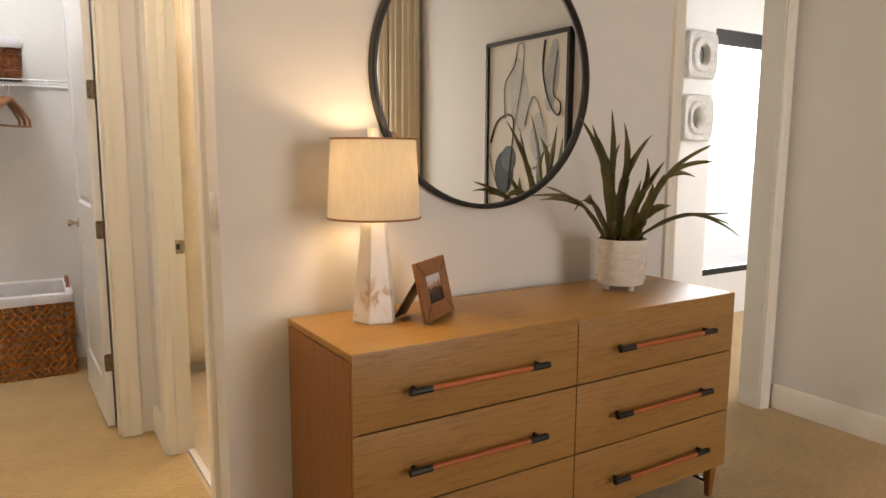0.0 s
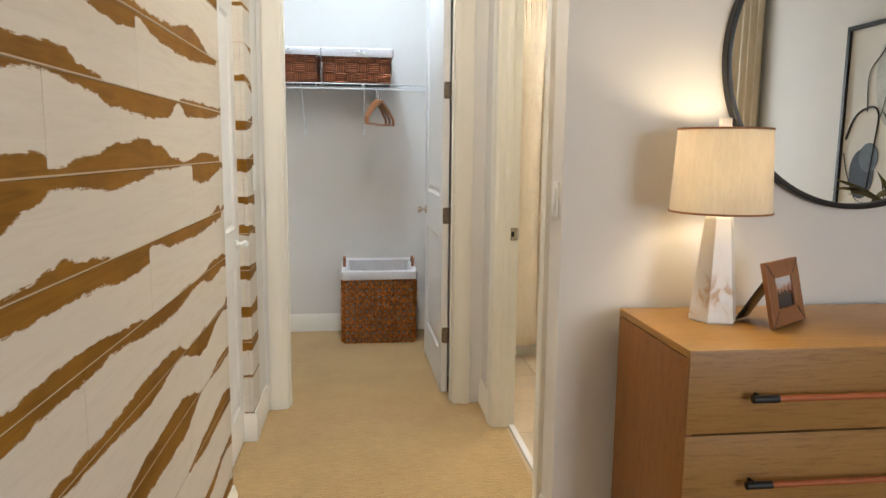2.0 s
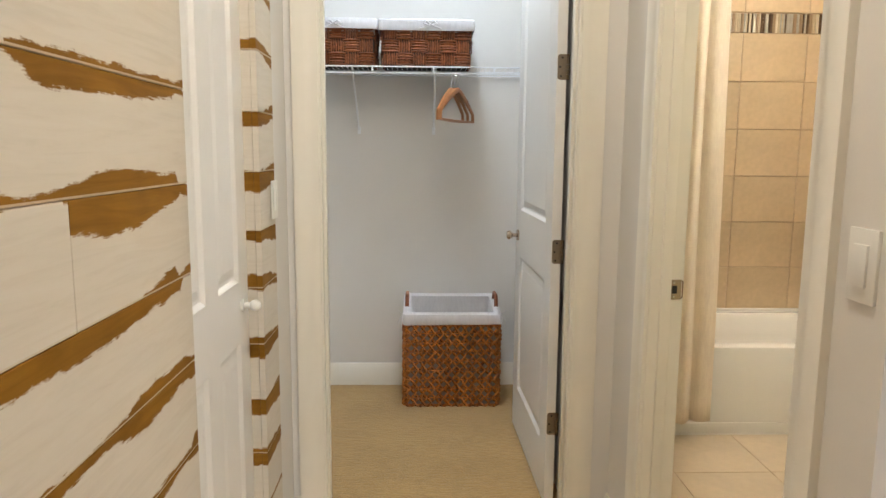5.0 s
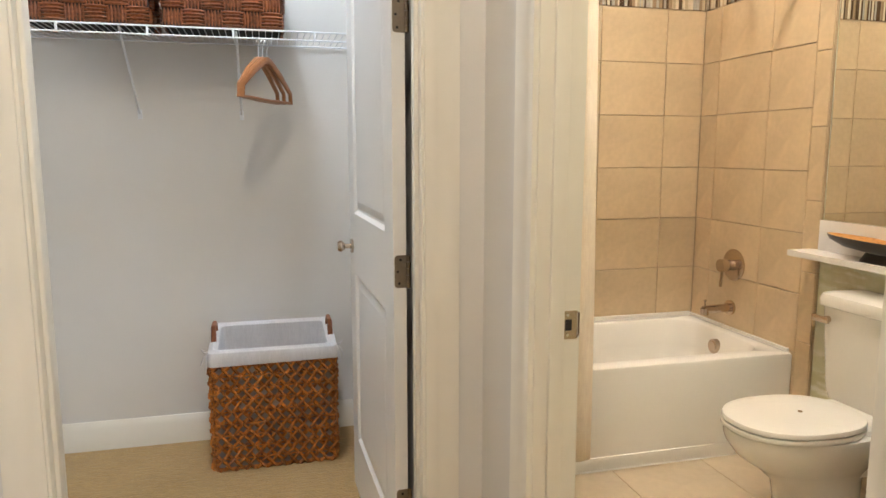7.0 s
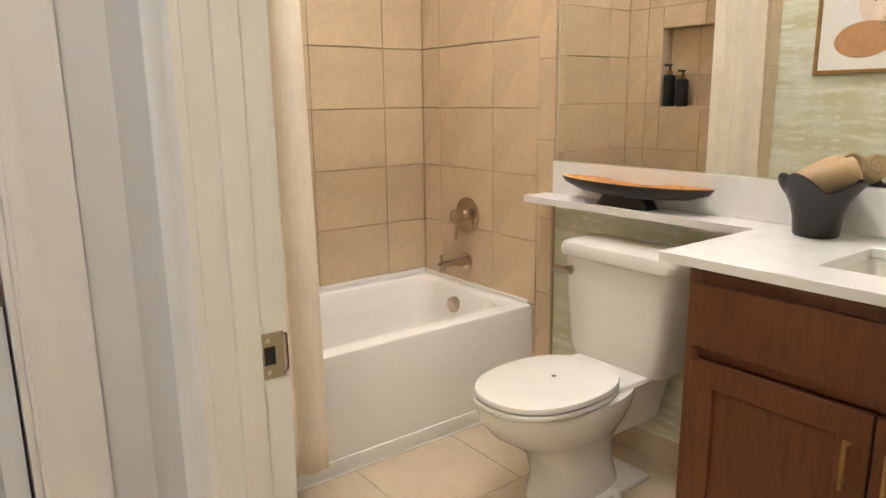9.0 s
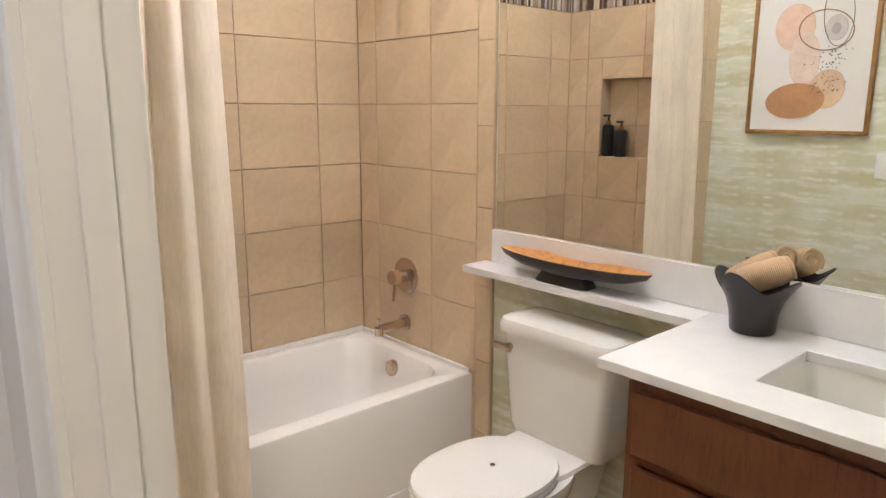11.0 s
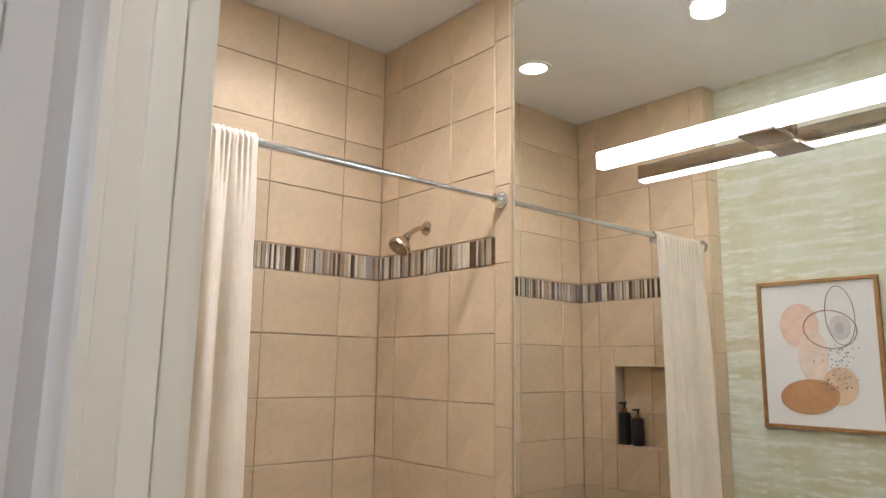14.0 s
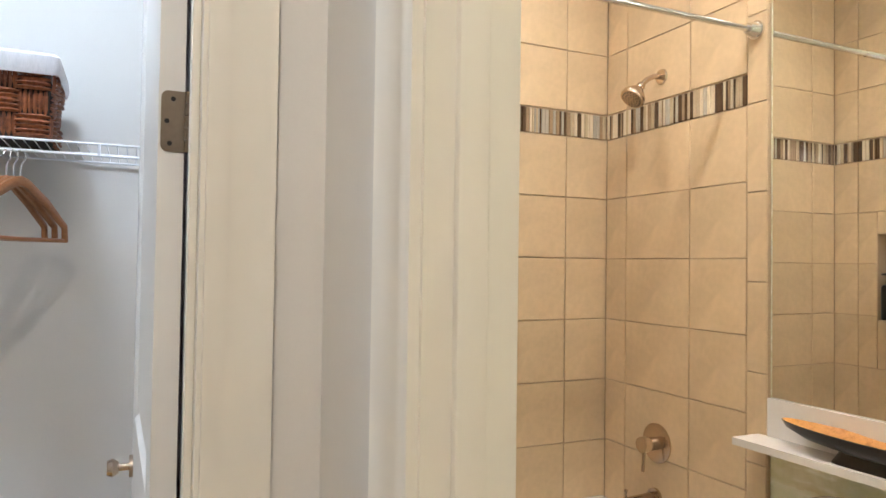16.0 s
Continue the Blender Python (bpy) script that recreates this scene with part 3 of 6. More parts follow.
structure("trim_threshold", boxes((HALL + 0.075, BATHL + 0.012, JN + 0.001, JF - 0.001, 0.0, 0.014), bevel=0.004), QUARTZ, "white stone threshold")


def baseboard(name, axis, face, sign, a, b, h=0.13, d=0.016):
    bm = bmesh.new()
    prof = [(0, 0), (d, 0), (d, h * 0.78), (d * 0.7, h * 0.86), (d * 0.55, h * 0.95), (d * 0.3, h), (0, h)]
    r0 = [(face + sign * o, a, z) if axis == "y" else (a, face + sign * o, z) for o, z in prof]
    r1 = [(face + sign * o, b, z) if axis == "y" else (b, face + sign * o, z) for o, z in prof]
    loft(bm, [r0, r1])
    return structure(name, bm, TRIM, "white painted baseboard")


baseboard("baseboard_dresser", "x", DRESSWALL, -1, HALL + 0.017, SD0 - 0.08)
baseboard("baseboard_switch", "y", HALL, -1, DRESSWALL - 0.016, JN - 0.095)
baseboard("baseboard_hall", "y", HALL, -1, JF + 0.093, CLOSETWALL)
baseboard("baseboard_closet_left", "x", CLOSETWALL, -1, 0.078, CL - 0.094)
baseboard("baseboard_pier", "y", 0.078, 1, 4.038, CLOSETWALL - 0.017)
baseboard("baseboard_pier_end", "x", 4.04, -1, 0.03, 0.092)
baseboard("baseboard_closet_back", "x", CLOSETBACK, -1, -0.75, 1.088)
baseboard("baseboard_right", "y", RIGHT, -1, BACK, DRESSWALL - 0.021)
baseboard("baseboard_planks", "y", PLANKX, 1, BACK, 3.345)
structure("baseboard_bath", boxes((BATHR - 0.010, BATHR, 4.2, 5.148, 0.004, 0.10), bevel=0.003), FTILE, "beige tile skirting")

# ---- dresser and what stands on it ----
DX0, DX1, DY0, DY1, DZ0, DZ1 = 1.41, 3.035, 2.53, 3.015, 0.138, 0.843


def dresser():
    d = thing("dresser", ((DX0 + DX1) / 2, (DY0 + DY1) / 2, 0), "wide oak dresser with six drawers and leather bar pulls", "dresser")
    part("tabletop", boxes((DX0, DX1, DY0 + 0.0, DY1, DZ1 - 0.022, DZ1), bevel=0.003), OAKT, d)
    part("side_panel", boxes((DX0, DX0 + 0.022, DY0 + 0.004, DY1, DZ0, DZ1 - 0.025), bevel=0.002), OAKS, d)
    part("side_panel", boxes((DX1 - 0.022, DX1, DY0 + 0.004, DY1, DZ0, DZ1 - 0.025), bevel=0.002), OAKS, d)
    # solid black body: its colour stands in for shade between the drawers
    part("body", boxes((DX0 + 0.022, DX1 - 0.022, DY0 + 0.022, DY1 - 0.01, DZ0, DZ1 - 0.03)), GAPSHADE, d, "near-black body, coloured for the shade in the drawer gaps")
    part("bottom_rail", boxes((DX0 + 0.022, DX1 - 0.022, DY0 + 0.006, DY0 + 0.02, DZ0 - 0.003, DZ0 + 0.012)), OAK, d)
    mid = 2.221
    rows = [(0.617, 0.838), (0.375, 0.611), (0.142, 0.369)]
    for x0, x1 in ((DX0 + 0.003, mid - 0.002), (mid + 0.002, DX1 - 0.003)):
        for z0, z1 in rows:
            dr = part("drawer", boxes((x0, x1, DY0 - 0.001, DY0 + 0.019, z0, z1), bevel=0.0015), OAK, d)
            w = x1 - x0
            hz = z0 + (z1 - z0) * 0.465
            hx0, hx1, hy = x0 + w * 0.212, x0 + w * 0.80, DY0 - 0.034
            bm = bmesh.new()
            tube(bm, (hx0 + 0.05, hy, hz), (hx1 - 0.05, hy, hz), 0.0085, seg=14)
            h = part("handle", bm, LEATHER, dr, "bar pull wrapped in rust-brown leather")
            for e, s in ((hx0, 1), (hx1, -1)):
                bm = bmesh.new()
                tube(bm, (e - 0.012 * s, hy, hz), (e + 0.058 * s, hy, hz), 0.0105, seg=14)
                tube(bm, (e + 0.015 * s, hy, hz), (e + 0.015 * s, DY0, hz), 0.007, seg=10)
                part("handle_end", bm, BLACK, dr, "black metal pull end")
    for x in (DX0 + 0.035, DX1 - 0.035):
        for y in (DY0 + 0.04, DY1 - 0.05):
            bm = bmesh.new()
            loft(bm, [rrect(x, y, 0.012, 0.012, 0.004, 0.0, 2), rrect(x, y, 0.02, 0.02, 0.005, DZ0, 2)])
            part("leg", bm, OAKS, d)
        part("stretcher", boxes((x - 0.006, x + 0.006, DY0 + 0.05, DY1 - 0.06, 0.05, 0.062)), BLACK, d)
    part("stretcher", boxes((DX0 + 0.04, DX1 - 0.04, DY1 - 0.056, DY1 - 0.044, 0.05, 0.062)), BLACK, d)
    return d


dresser()


def table_lamp(x, y, z):
    l = thing("table_lamp", (x, y, z), "lit table lamp with linen drum shade and white alabaster base", "lamp")
    m, nt, b = node_mat("alabaster")
    v = coords(nt)
    n1 = add(nt, "ShaderNodeTexNoise", Scale=9, Detail=6, Distortion=2.2)
    n2 = add(nt, "ShaderNodeTexNoise", Scale=5, Detail=2)
    for n in (n1, n2):
        nt.links.new(v, n.inputs["Vector"])
    c = ramp(nt, n1.outputs["Fac"], [(0.34, (0.50, 0.30, 0.13)), (0.43, (0.72, 0.64, 0.54)), (0.6, (0.76, 0.72, 0.67))])
    c = mix(nt, ramp(nt, n2.outputs["Fac"], [(0.4, (0, 0, 0)), (0.65, (1, 1, 1))]), (0.76, 0.73, 0.69), c)
    nt.links.new(c, b.inputs["Base Color"])
    b.inputs["Roughness"].default_value = 0.3
    b.inputs["Subsurface Weight"].default_value = 0.15
    b.inputs["Subsurface Radius"].default_value = (0.02, 0.015, 0.01)
    bm = bmesh.new()
    hexa = lambda r, h: [(x + r * math.cos(radians(60 * k - 9)), y + r * math.sin(radians(60 * k - 9)), z + h) for k in range(6)]
    loft(bm, [hexa(r, h) for r, h in ((0.072, 0.0), (0.074, 0.005), (0.0725, 0.02), (0.060, 0.13), (0.0425, 0.31), (0.040, 0.316))])
    part("base", bm, m, l, "faceted alabaster base with amber veins", smooth=False)
    bm = bmesh.new()
    tube(bm, (x, y, z + 0.31), (x, y, z + 0.34), 0.012)
    tube(bm, (x, y, z + 0.34), (x, y, z + 0.36), 0.018)
    part("socket", bm, BRASS, l)
    bm = bmesh.new()
    bmesh.ops.create_uvsphere(bm, u_segments=16, v_segments=10, radius=0.028, matrix=pose(x, y, z + 0.40))
    bulb = part("bulb", bm, glow("lamp_bulb", (1.0, 0.70, 0.38), 14.0), l)
    bulb.visible_shadow = False
    bm = bmesh.new()
    loft(bm, [ring(x, y, r, r, z + h, 48) for r, h in ((0.145, 0.328), (0.132, 0.573), (0.129, 0.573), (0.142, 0.328), (0.145, 0.328))], False, False)
    sh = part("shade", bm, LINEN, l, "cream linen drum shade")
    for r, h in ((0.1455, 0.330), (0.1325, 0.572)):
        bm = bmesh.new()
        loft(bm, [ring(x, y, r + o, r + o, z + h + k, 48) for o, k in ((0, -0.003), (0.002, -0.003), (0.002, 0.003), (0, 0.003), (0, -0.003))], False, False)
        part("trim_band", bm, TANWOOD, sh)
    bm = bmesh.new()
    for k in range(3):
        a = 2 * math.pi * k / 3
        tube(bm, (x, y, z + 0.56), (x + 0.130 * math.cos(a), y + 0.130 * math.sin(a), z + 0.56), 0.0025, seg=6)
    part("spider", bm, BRASS, l)
    bm = bmesh.new()
    box(bm, x - 0.014, x + 0.014, y - 0.014, y + 0.014, z + 0.555, z + 0.605, bevel=0.003)
    part("finial", bm, m, l)
    return l


table_lamp(1.640, 2.848, DZ1)


def photo_frame(x, y, z):
    f = thing("photo_frame", (x, y, z), "small tan wooden photo frame with a black easel back", "photo frame")
    w, h, d, b = 0.212, 0.19, 0.014, 0.050
    lean = pose(x, y, z, -13, 0, 34)
    bm = hoop(bmesh.new(), (-w / 2, w / 2, 0, h), (-w / 2 + b, w / 2 - b, b, h - b), 0, -d, lambda u, v, q: (u, q, v))
    lift = Matrix.Translation((0, 0, 0.003))
    bm.transform(lift @ lean)
    part("frame", bm, TANWOOD, f)
    for sx in (-1, 1):
        for top in (0, 1):
            bm = bmesh.new()
            for k in range(5):
                t = 0.1 + 0.18 * k
                px, pz = sx * (w / 2 - b * t), (h - b * t) if top else b * t
                box(bm, px - 0.002, px + 0.002, -d - 0.001, -d + 0.001, pz - 0.004, pz + 0.004)
            bm.transform(lift @ lean)
            part("corner_key", bm, EBONY, f, "dark corner keys")
    m, nt, bs = node_mat("dusk_photo")
    v = coords(nt, (1, 1, 1), "Generated")
    sep = nt.nodes.new("ShaderNodeSeparateXYZ")
    nt.links.new(v, sep.inputs[0])
    nz = add(nt, "ShaderNodeTexNoise", Scale=7, Detail=5)
    nt.links.new(v, nz.inputs["Vector"])
    c = ramp(nt, maths(nt, "MULTIPLY_ADD", nz.outputs["Fac"], 0.45, maths(nt, "SUBTRACT", sep.outputs[2], 0.22)), [(0.28, (0.02, 0.012, 0.012)), (0.48, (0.10, 0.05, 0.03)), (0.62, (0.42, 0.22, 0.14)), (0.8, (0.62, 0.60, 0.62))])
    nt.links.new(c, bs.inputs["Base Color"])
    bs.inputs["Roughness"].default_value = 0.15
    bm = boxes((-w / 2 + b - 0.002, w / 2 - b + 0.002, -d * 0.55, -d * 0.3, b - 0.002, h - b + 0.002))
    bm.transform(lift @ lean)
    part("photo", bm, m, f, "dark landscape photograph")
    bm = boxes((-0.042, 0.042, 0.002, 0.006, -0.155, 0.0), bevel=0.001)
    bm.transform(lift @ lean @ pose(-0.045, 0.001, h * 0.72, 44, 0, 0))
    part("easel", bm, EBONY, f, "black card easel")
    return f


photo_frame(1.828, 2.768, DZ1)


def frond(bm, root, control, tip, widths, lean, n=12):
    """A flat curved strap from root to tip, creased along its middle; widths at the root, the middle and the tip."""
    room = Vector((-0.93, -0.15 + 1.3 * lean, 0.25))
    a, b, c = [], [], []
    for i in range(n):
        t = i / (n - 1)
        p = root * (1 - t) ** 2 + control * (2 * t * (1 - t)) + tip * t * t
        go = (control - root) * (1 - t) + (tip - control) * t
        w = widths[0] + (widths[1] - widths[0]) * min(1, 2 * t) if t < 0.5 else widths[1] + (widths[2] - widths[1]) * (2 * t - 1) ** 1.3
        s = go.cross(room).normalized() * w * (1 + 0.09 * math.sin(17 * t + 40 * lean))
        a.append(bm.verts.new(p - s))
        b.append(bm.verts.new(p - room * (0.25 * w)))
        c.append(bm.verts.new(p + s))
    for i in range(n - 1):
        bm.faces.new((a[i], a[i + 1], b[i + 1], b[i]))
        bm.faces.new((b[i], b[i + 1], c[i + 1], c[i]))


def staghorn(x, y, z):
    p = thing("potted_plant", (x, y, z), "staghorn fern in a ribbed white pot with three feet", "plant")
    bm = bmesh.new()
    lathe(bm, x, y, [(0.080, 0.022 + z), (0.089, 0.026 + z), (0.094, 0.05 + z), (0.096, 0.195 + z), (0.0975, 0.199 + z), (0.0955, 0.202 + z), (0.090, 0.199 + z), (0.089, 0.175 + z), (0.03, 0.173 + z)], 40)
    pot = part("pot", bm, POTW, p, "white ceramic pot with raised scroll pattern")
    bm = bmesh.new()
    for k in range(11):
        zz = z + 0.045 + 0.0132 * k
        pts = []
        for i in range(72):
            a = 2 * math.pi * i / 72
            sq = 0.0042 * math.copysign(min(1, abs(math.sin(4 * a + k * 1.7)) * 3), math.sin(4 * a + k * 1.7))
            r = 0.0957
            pts.append((x + r * math.cos(a), y + r * math.sin(a), zz + sq))
        rings = []
        for dz, dr in ((-0.0016, 0), (0, 0.0022), (0.0016, 0)):
            rings.append([(q[0] + dr * (q[0] - x) / 0.08, q[1] + dr * (q[1] - y) / 0.08, q[2] + dz) for q in pts])
        loft(bm, rings, False, False)
    part("relief", bm, POTW, pot)
    for k in range(3):
        a = radians(30 + 120 * k)
        bm = bmesh.new()
        fx, fy = x + 0.055 * math.cos(a), y + 0.055 * math.sin(a)
        loft(bm, [ring(fx, fy, 0.012, 0.012, z, 12), ring(fx, fy, 0.016, 0.016, z + 0.028, 12)])
        part("foot", bm, POTW, pot)
    bm = bmesh.new()
    vs = bmesh.ops.create_grid(bm, x_segments=14, y_segments=14, size=0.089)["verts"]
    rng = random.Random(5)
    for v in vs[:]:
        if v.co.length > 0.091:
            bm.verts.remove(v)
        else:
            v.co = Vector((v.co.x + x, v.co.y + y, z + 0.190 + rng.uniform(0, 0.026)))
    part("soil", bm, SOIL, p, "dark bark mulch")
    across, front = Vector((0.707, -0.707, 0)), Vector((-0.707, -0.707, 0))

    def at(u, v, w=0.0):
        return Vector((x, y, z + 0.185)) + across * (u * 1.06 - 0.02) + Vector((0, 0, 1.17 * v)) + front * (w + 0.03)

    # each frond: root, bend, fork, half width, then the tips that it parts into
    fronds = [
        ((-0.01, 0.0), (-0.035, 0.15, 0.01), (-0.026, 0.26, 0.02), 0.019, ((-0.036, 0.435, 0.06),)),
        ((0.008, 0.0), (-0.006, 0.10, -0.01), (0.022, 0.215, -0.02), 0.027, ((0.012, 0.395, -0.05), (0.105, 0.355, 0.03))),
        ((-0.02, 0.0), (-0.025, 0.13, 0.03), (-0.055, 0.25, 0.07), 0.023, ((-0.145, 0.41, 0.15), (-0.100, 0.385, 0.10))),
        ((-0.04, 0.01, 0.02), (-0.08, 0.09, 0.08), (-0.125, 0.135, 0.14), 0.018, ((-0.30, 0.165, 0.26), (-0.245, 0.195, 0.27), (-0.27, 0.150, 0.21))),
        ((-0.03, 0.02, 0.02), (-0.07, 0.12, 0.06), (-0.10, 0.155, 0.10), 0.025, ((-0.15, 0.115, 0.16),)),
        ((0.05, 0.0, 0.01), (0.095, 0.13, 0.03), (0.16, 0.225, 0.04), 0.018, ((0.345, 0.335, 0.0), (0.34, 0.270, 0.08), (0.25, 0.225, 0.09))),
        ((0.06, 0.01), (0.18, 0.10, -0.02), (0.27, 0.100, -0.03), 0.009, ((0.42, 0.035, -0.02), (0.39, 0.105, -0.06), (0.38, 0.075, 0.01))),
        ((0.04, 0.0, 0.01), (0.06, 0.06, 0.04), (0.085, 0.095, 0.05), 0.034, ((0.175, 0.135, 0.10), (0.115, 0.205, 0.06))),
        ((0.02, 0.0, 0.02), (0.03, 0.09, 0.07), (0.045, 0.125, 0.10), 0.022, ((0.068, 0.215, 0.17), (0.10, 0.20, 0.12))),
        ((-0.02, 0.0, 0.02), (-0.03, 0.03, 0.03), (-0.028, 0.050, 0.05), 0.034, ((-0.045, 0.08, 0.09), (-0.005, 0.075, 0.08))),
        ((0.0, 0.0, -0.03), (-0.02, 0.12, -0.05), (-0.03, 0.20, -0.06), 0.024, ((-0.08, 0.35, -0.08), (0.0, 0.33, -0.10))),
        ((0.02, 0.0, -0.03), (0.05, 0.10, -0.05), (0.09, 0.17, -0.05), 0.020, ((0.16, 0.27, -0.08), (0.10, 0.28, -0.09))),
    ]
    for i, (r0, bend, fork, w, tips) in enumerate(fronds):
        bm = bmesh.new()
        f = at(*fork) if len(fork) > 2 else at(*fork, 0.02)
        lean = rng.uniform(-0.3, 0.3)
        frond(bm, at(*r0), at(*bend), f, (w * 0.6, w * 1.05, w * 0.8), lean)
        ahead = (f - at(*bend)).normalized()
        for q in tips:
            end = at(*q)
            frond(bm, f - ahead * 0.03, f + ahead * (end - f).length * 0.4, end, (w * (0.9 if len(tips) == 1 else 0.62), w * 0.6, 0.0008), lean + rng.uniform(-0.1, 0.1), 10)
        ob = part("leaf", bm, LEAFDRY if i in (3, 4, 9) else LEAF, p)
        mod = ob.modifiers.new("thickness", "SOLIDIFY")
        mod.thickness = 0.0016
    return p


staghorn(2.705, 2.815, DZ1)


def round_mirror(x, z, r):
    m = thing("round_mirror", (x, DRESSWALL, z - r), "large round wall mirror with a thin black metal frame", "mirror")
    bm = bmesh.new()
    n = 96
    prof = [(r, 0.0), (r, -0.03), (r - 0.004, -0.033), (r - 0.016, -0.033), (r - 0.018, -0.03), (r - 0.018, 0.0)]
    rows = [[(x + q * math.cos(2 * math.pi * i / n), DRESSWALL + o, z + q * math.sin(2 * math.pi * i / n)) for i in range(n)] for q, o in prof]
    loft(bm, rows + [rows[0]], False, False)
    part("frame", bm, BLACK, m)
    bm = bmesh.new()
    rr = r - 0.017
    loft(bm, [[(x + rr * math.cos(2 * math.pi * i / n), DRESSWALL + o, z + rr * math.sin(2 * math.pi * i / n)) for i in range(n)] for o in (-0.004, -0.016)])
    part("glass", bm, MIRROR, m)
    return m


round_mirror(2.208, 1.653, 0.488)


def wall_switch(name, at, axis, sign, gangs=1):
    """A rocker switch plate. axis: the axis its face looks along."""
    s = thing(name, at, "white rocker light switch on a plastic wall plate", "light switch")
    w, h = 0.07 + 0.046 * (gangs - 1), 0.115
    pieces = [("plate", (-w / 2, w / 2, 0, 0.006, -h / 2, h / 2), 0.002)]
    for g in range(gangs):
        o = (g - (gangs - 1) / 2) * 0.046
        pieces.append(("rocker", (o - 0.0165, o + 0.0165, 0.006, 0.0105, -0.033, 0.033), 0.0015))
    for nm, (a, b, d0, d1, z0, z1), bev in pieces:
        if axis == "x":
            bm = boxes((at[0] + sign * d0, at[0] + sign * d1, at[1] + a, at[1] + b, at[2] + z0, at[2] + z1), bevel=bev)
        else:
            bm = boxes((at[0] + a, at[0] + b, at[1] + sign * d0, at[1] + sign * d1, at[2] + z0, at[2] + z1), bevel=bev)
        part(nm, bm, PLASTIC, s)
    return s


wall_switch("light_switch", (HALL, 3.11, 1.19), "x", -1)
wall_switch("light_switch", (0.081, 4.20, 1.21), "x", 1)
wall_switch("light_switch", (BATHL + 0.004, 4.32, 1.235), "x", 1, 2)

# ---- doors ----


def door_leaf(name, width, height, panels, label, material, t=0.035):
    """A moulded panel door standing at the origin: x along its width from the hinge, y its thickness."""
    d = tagged(new(name), label, "door", kind="structure")
    bm = bmesh.new()
    xs = sorted({0, width, *(p[0] for p in panels), *(p[1] for p in panels)})
    zs = sorted({0, height, *(p[2] for p in panels), *(p[3] for p in panels)})
    for i in range(len(xs) - 1):
        for j in range(len(zs) - 1):
            x0, x1, z0, z1 = xs[i], xs[i + 1], zs[j], zs[j + 1]
            hole = any(p[0] <= x0 and x1 <= p[1] and p[2] <= z0 and z1 <= p[3] for p in panels)
            if not hole:
                box(bm, x0, x1, 0, t, z0, z1)
    bmesh.ops.remove_doubles(bm, verts=bm.verts[:], dist=0.0001)
    part("slab", bm, material, d, smooth=False)
    for x0, x1, z0, z1 in panels:
        bm = bmesh.new()
        for face, s in ((0, 1), (t, -1)):
            rings = []
            for inset, depth in ((0, 0), (0.012, 0.009), (0.02, 0.010), (0.045, 0.004), (0.05, 0.004)):
                rings.append([(x0 + inset, face + s * depth, z0 + inset), (x1 - inset, face + s * depth, z0 + inset), (x1 - inset, face + s * depth, z1 - inset), (x0 + inset, face + s * depth, z1 - inset)])
            loft(bm, rings, False, True)
        part("panel", bm, material, d, smooth=False)
    return d


def door_knob(parent, at, out, material, lever=True, r=0.026):
    bm = bmesh.new()
    a, o = Vector(at), Vector(out)
    tube(bm, a, a + o * 0.008, r, seg=20)
    tube(bm, a, a + o * 0.05, 0.009, seg=12)
    if lever:
        tube(bm, a + o * 0.030, a + o * 0.044, 0.013, 0.022, seg=20)
        tube(bm, a + o * 0.044, a + o * 0.056, 0.022, 0.017, seg=20)
    else:
        bmesh.ops.create_uvsphere(bm, u_segments=14, v_segments=10, radius=0.016, matrix=Matrix.Translation(a + o * 0.036))
    return part("door_knob", bm, material, parent)


W = 0.825
cd = door_leaf("door_1", W, 2.42, [(0.12, W - 0.12, 0.22, 0.86), (0.12, W - 0.12, 1.08, 2.29)], "white two-panel closet door standing open", DOORW)
door_knob(cd, (W - 0.065, 0.035, 0.955), (0, 1, 0), NICKEL)
door_knob(cd, (W - 0.065, 0.0, 0.955), (0, -1, 0), NICKEL)
for hz in (0.325, 0.985, 1.645, 2.305):
    bm = bmesh.new()
    leaf = [(-0.0018, y, z) for _, y, z in [(0, 0.0, hz - 0.044), (0, 0.022, hz - 0.044)] + arc((0, 0.022, hz - 0.034), 0.010, -90, 0, 5, "yz") + arc((0, 0.022, hz + 0.034), 0.010, 0, 90, 5, "yz") + [(0, 0.0, hz + 0.044)]]
    loft(bm, [leaf, [(0.0004, y, z) for _, y, z in leaf]])
    for k in range(5):
        tube(bm, (-0.004, -0.005, hz - 0.044 + 0.0178 * k), (-0.004, -0.005, hz - 0.0275 + 0.0178 * k), 0.0062 if k % 2 else 0.0056, seg=10)
    hg = part("hinge", bm, HINGE, cd, "brushed nickel butt hinge with rounded corners")
    for sz, sy in ((-0.032, 0.020), (0.0, 0.024), (0.032, 0.016)):
        bm = bmesh.new()
        tube(bm, (-0.0032, sy, hz + sz), (-0.0016, sy, hz + sz), 0.0036, seg=8)
        part("screw", bm, BLACK, hg)
cd.matrix_basis = pose(1.043, CLOSETWALL + 0.141, 0.012, 0, 0, 91.0)

W2 = 0.685
pw = (W2 - 0.3) / 2
ld = door_leaf("door_2", W2, 2.42, [(x, x + pw, z0, z1) for x in (0.10, 0.20 + pw) for z0, z1 in ((0.18, 0.82), (0.99, 1.88), (2.0, 2.3))], "closed white six-panel closet door with a round knob", DOORW)
door_knob(ld, (W2 - 0.075, 0.0, 0.92), (0, -1, 0), PLASTIC, False, 0.018)
ld.matrix_basis = pose(0.035, 3.362, 0.012, 0, 0, 90.0)


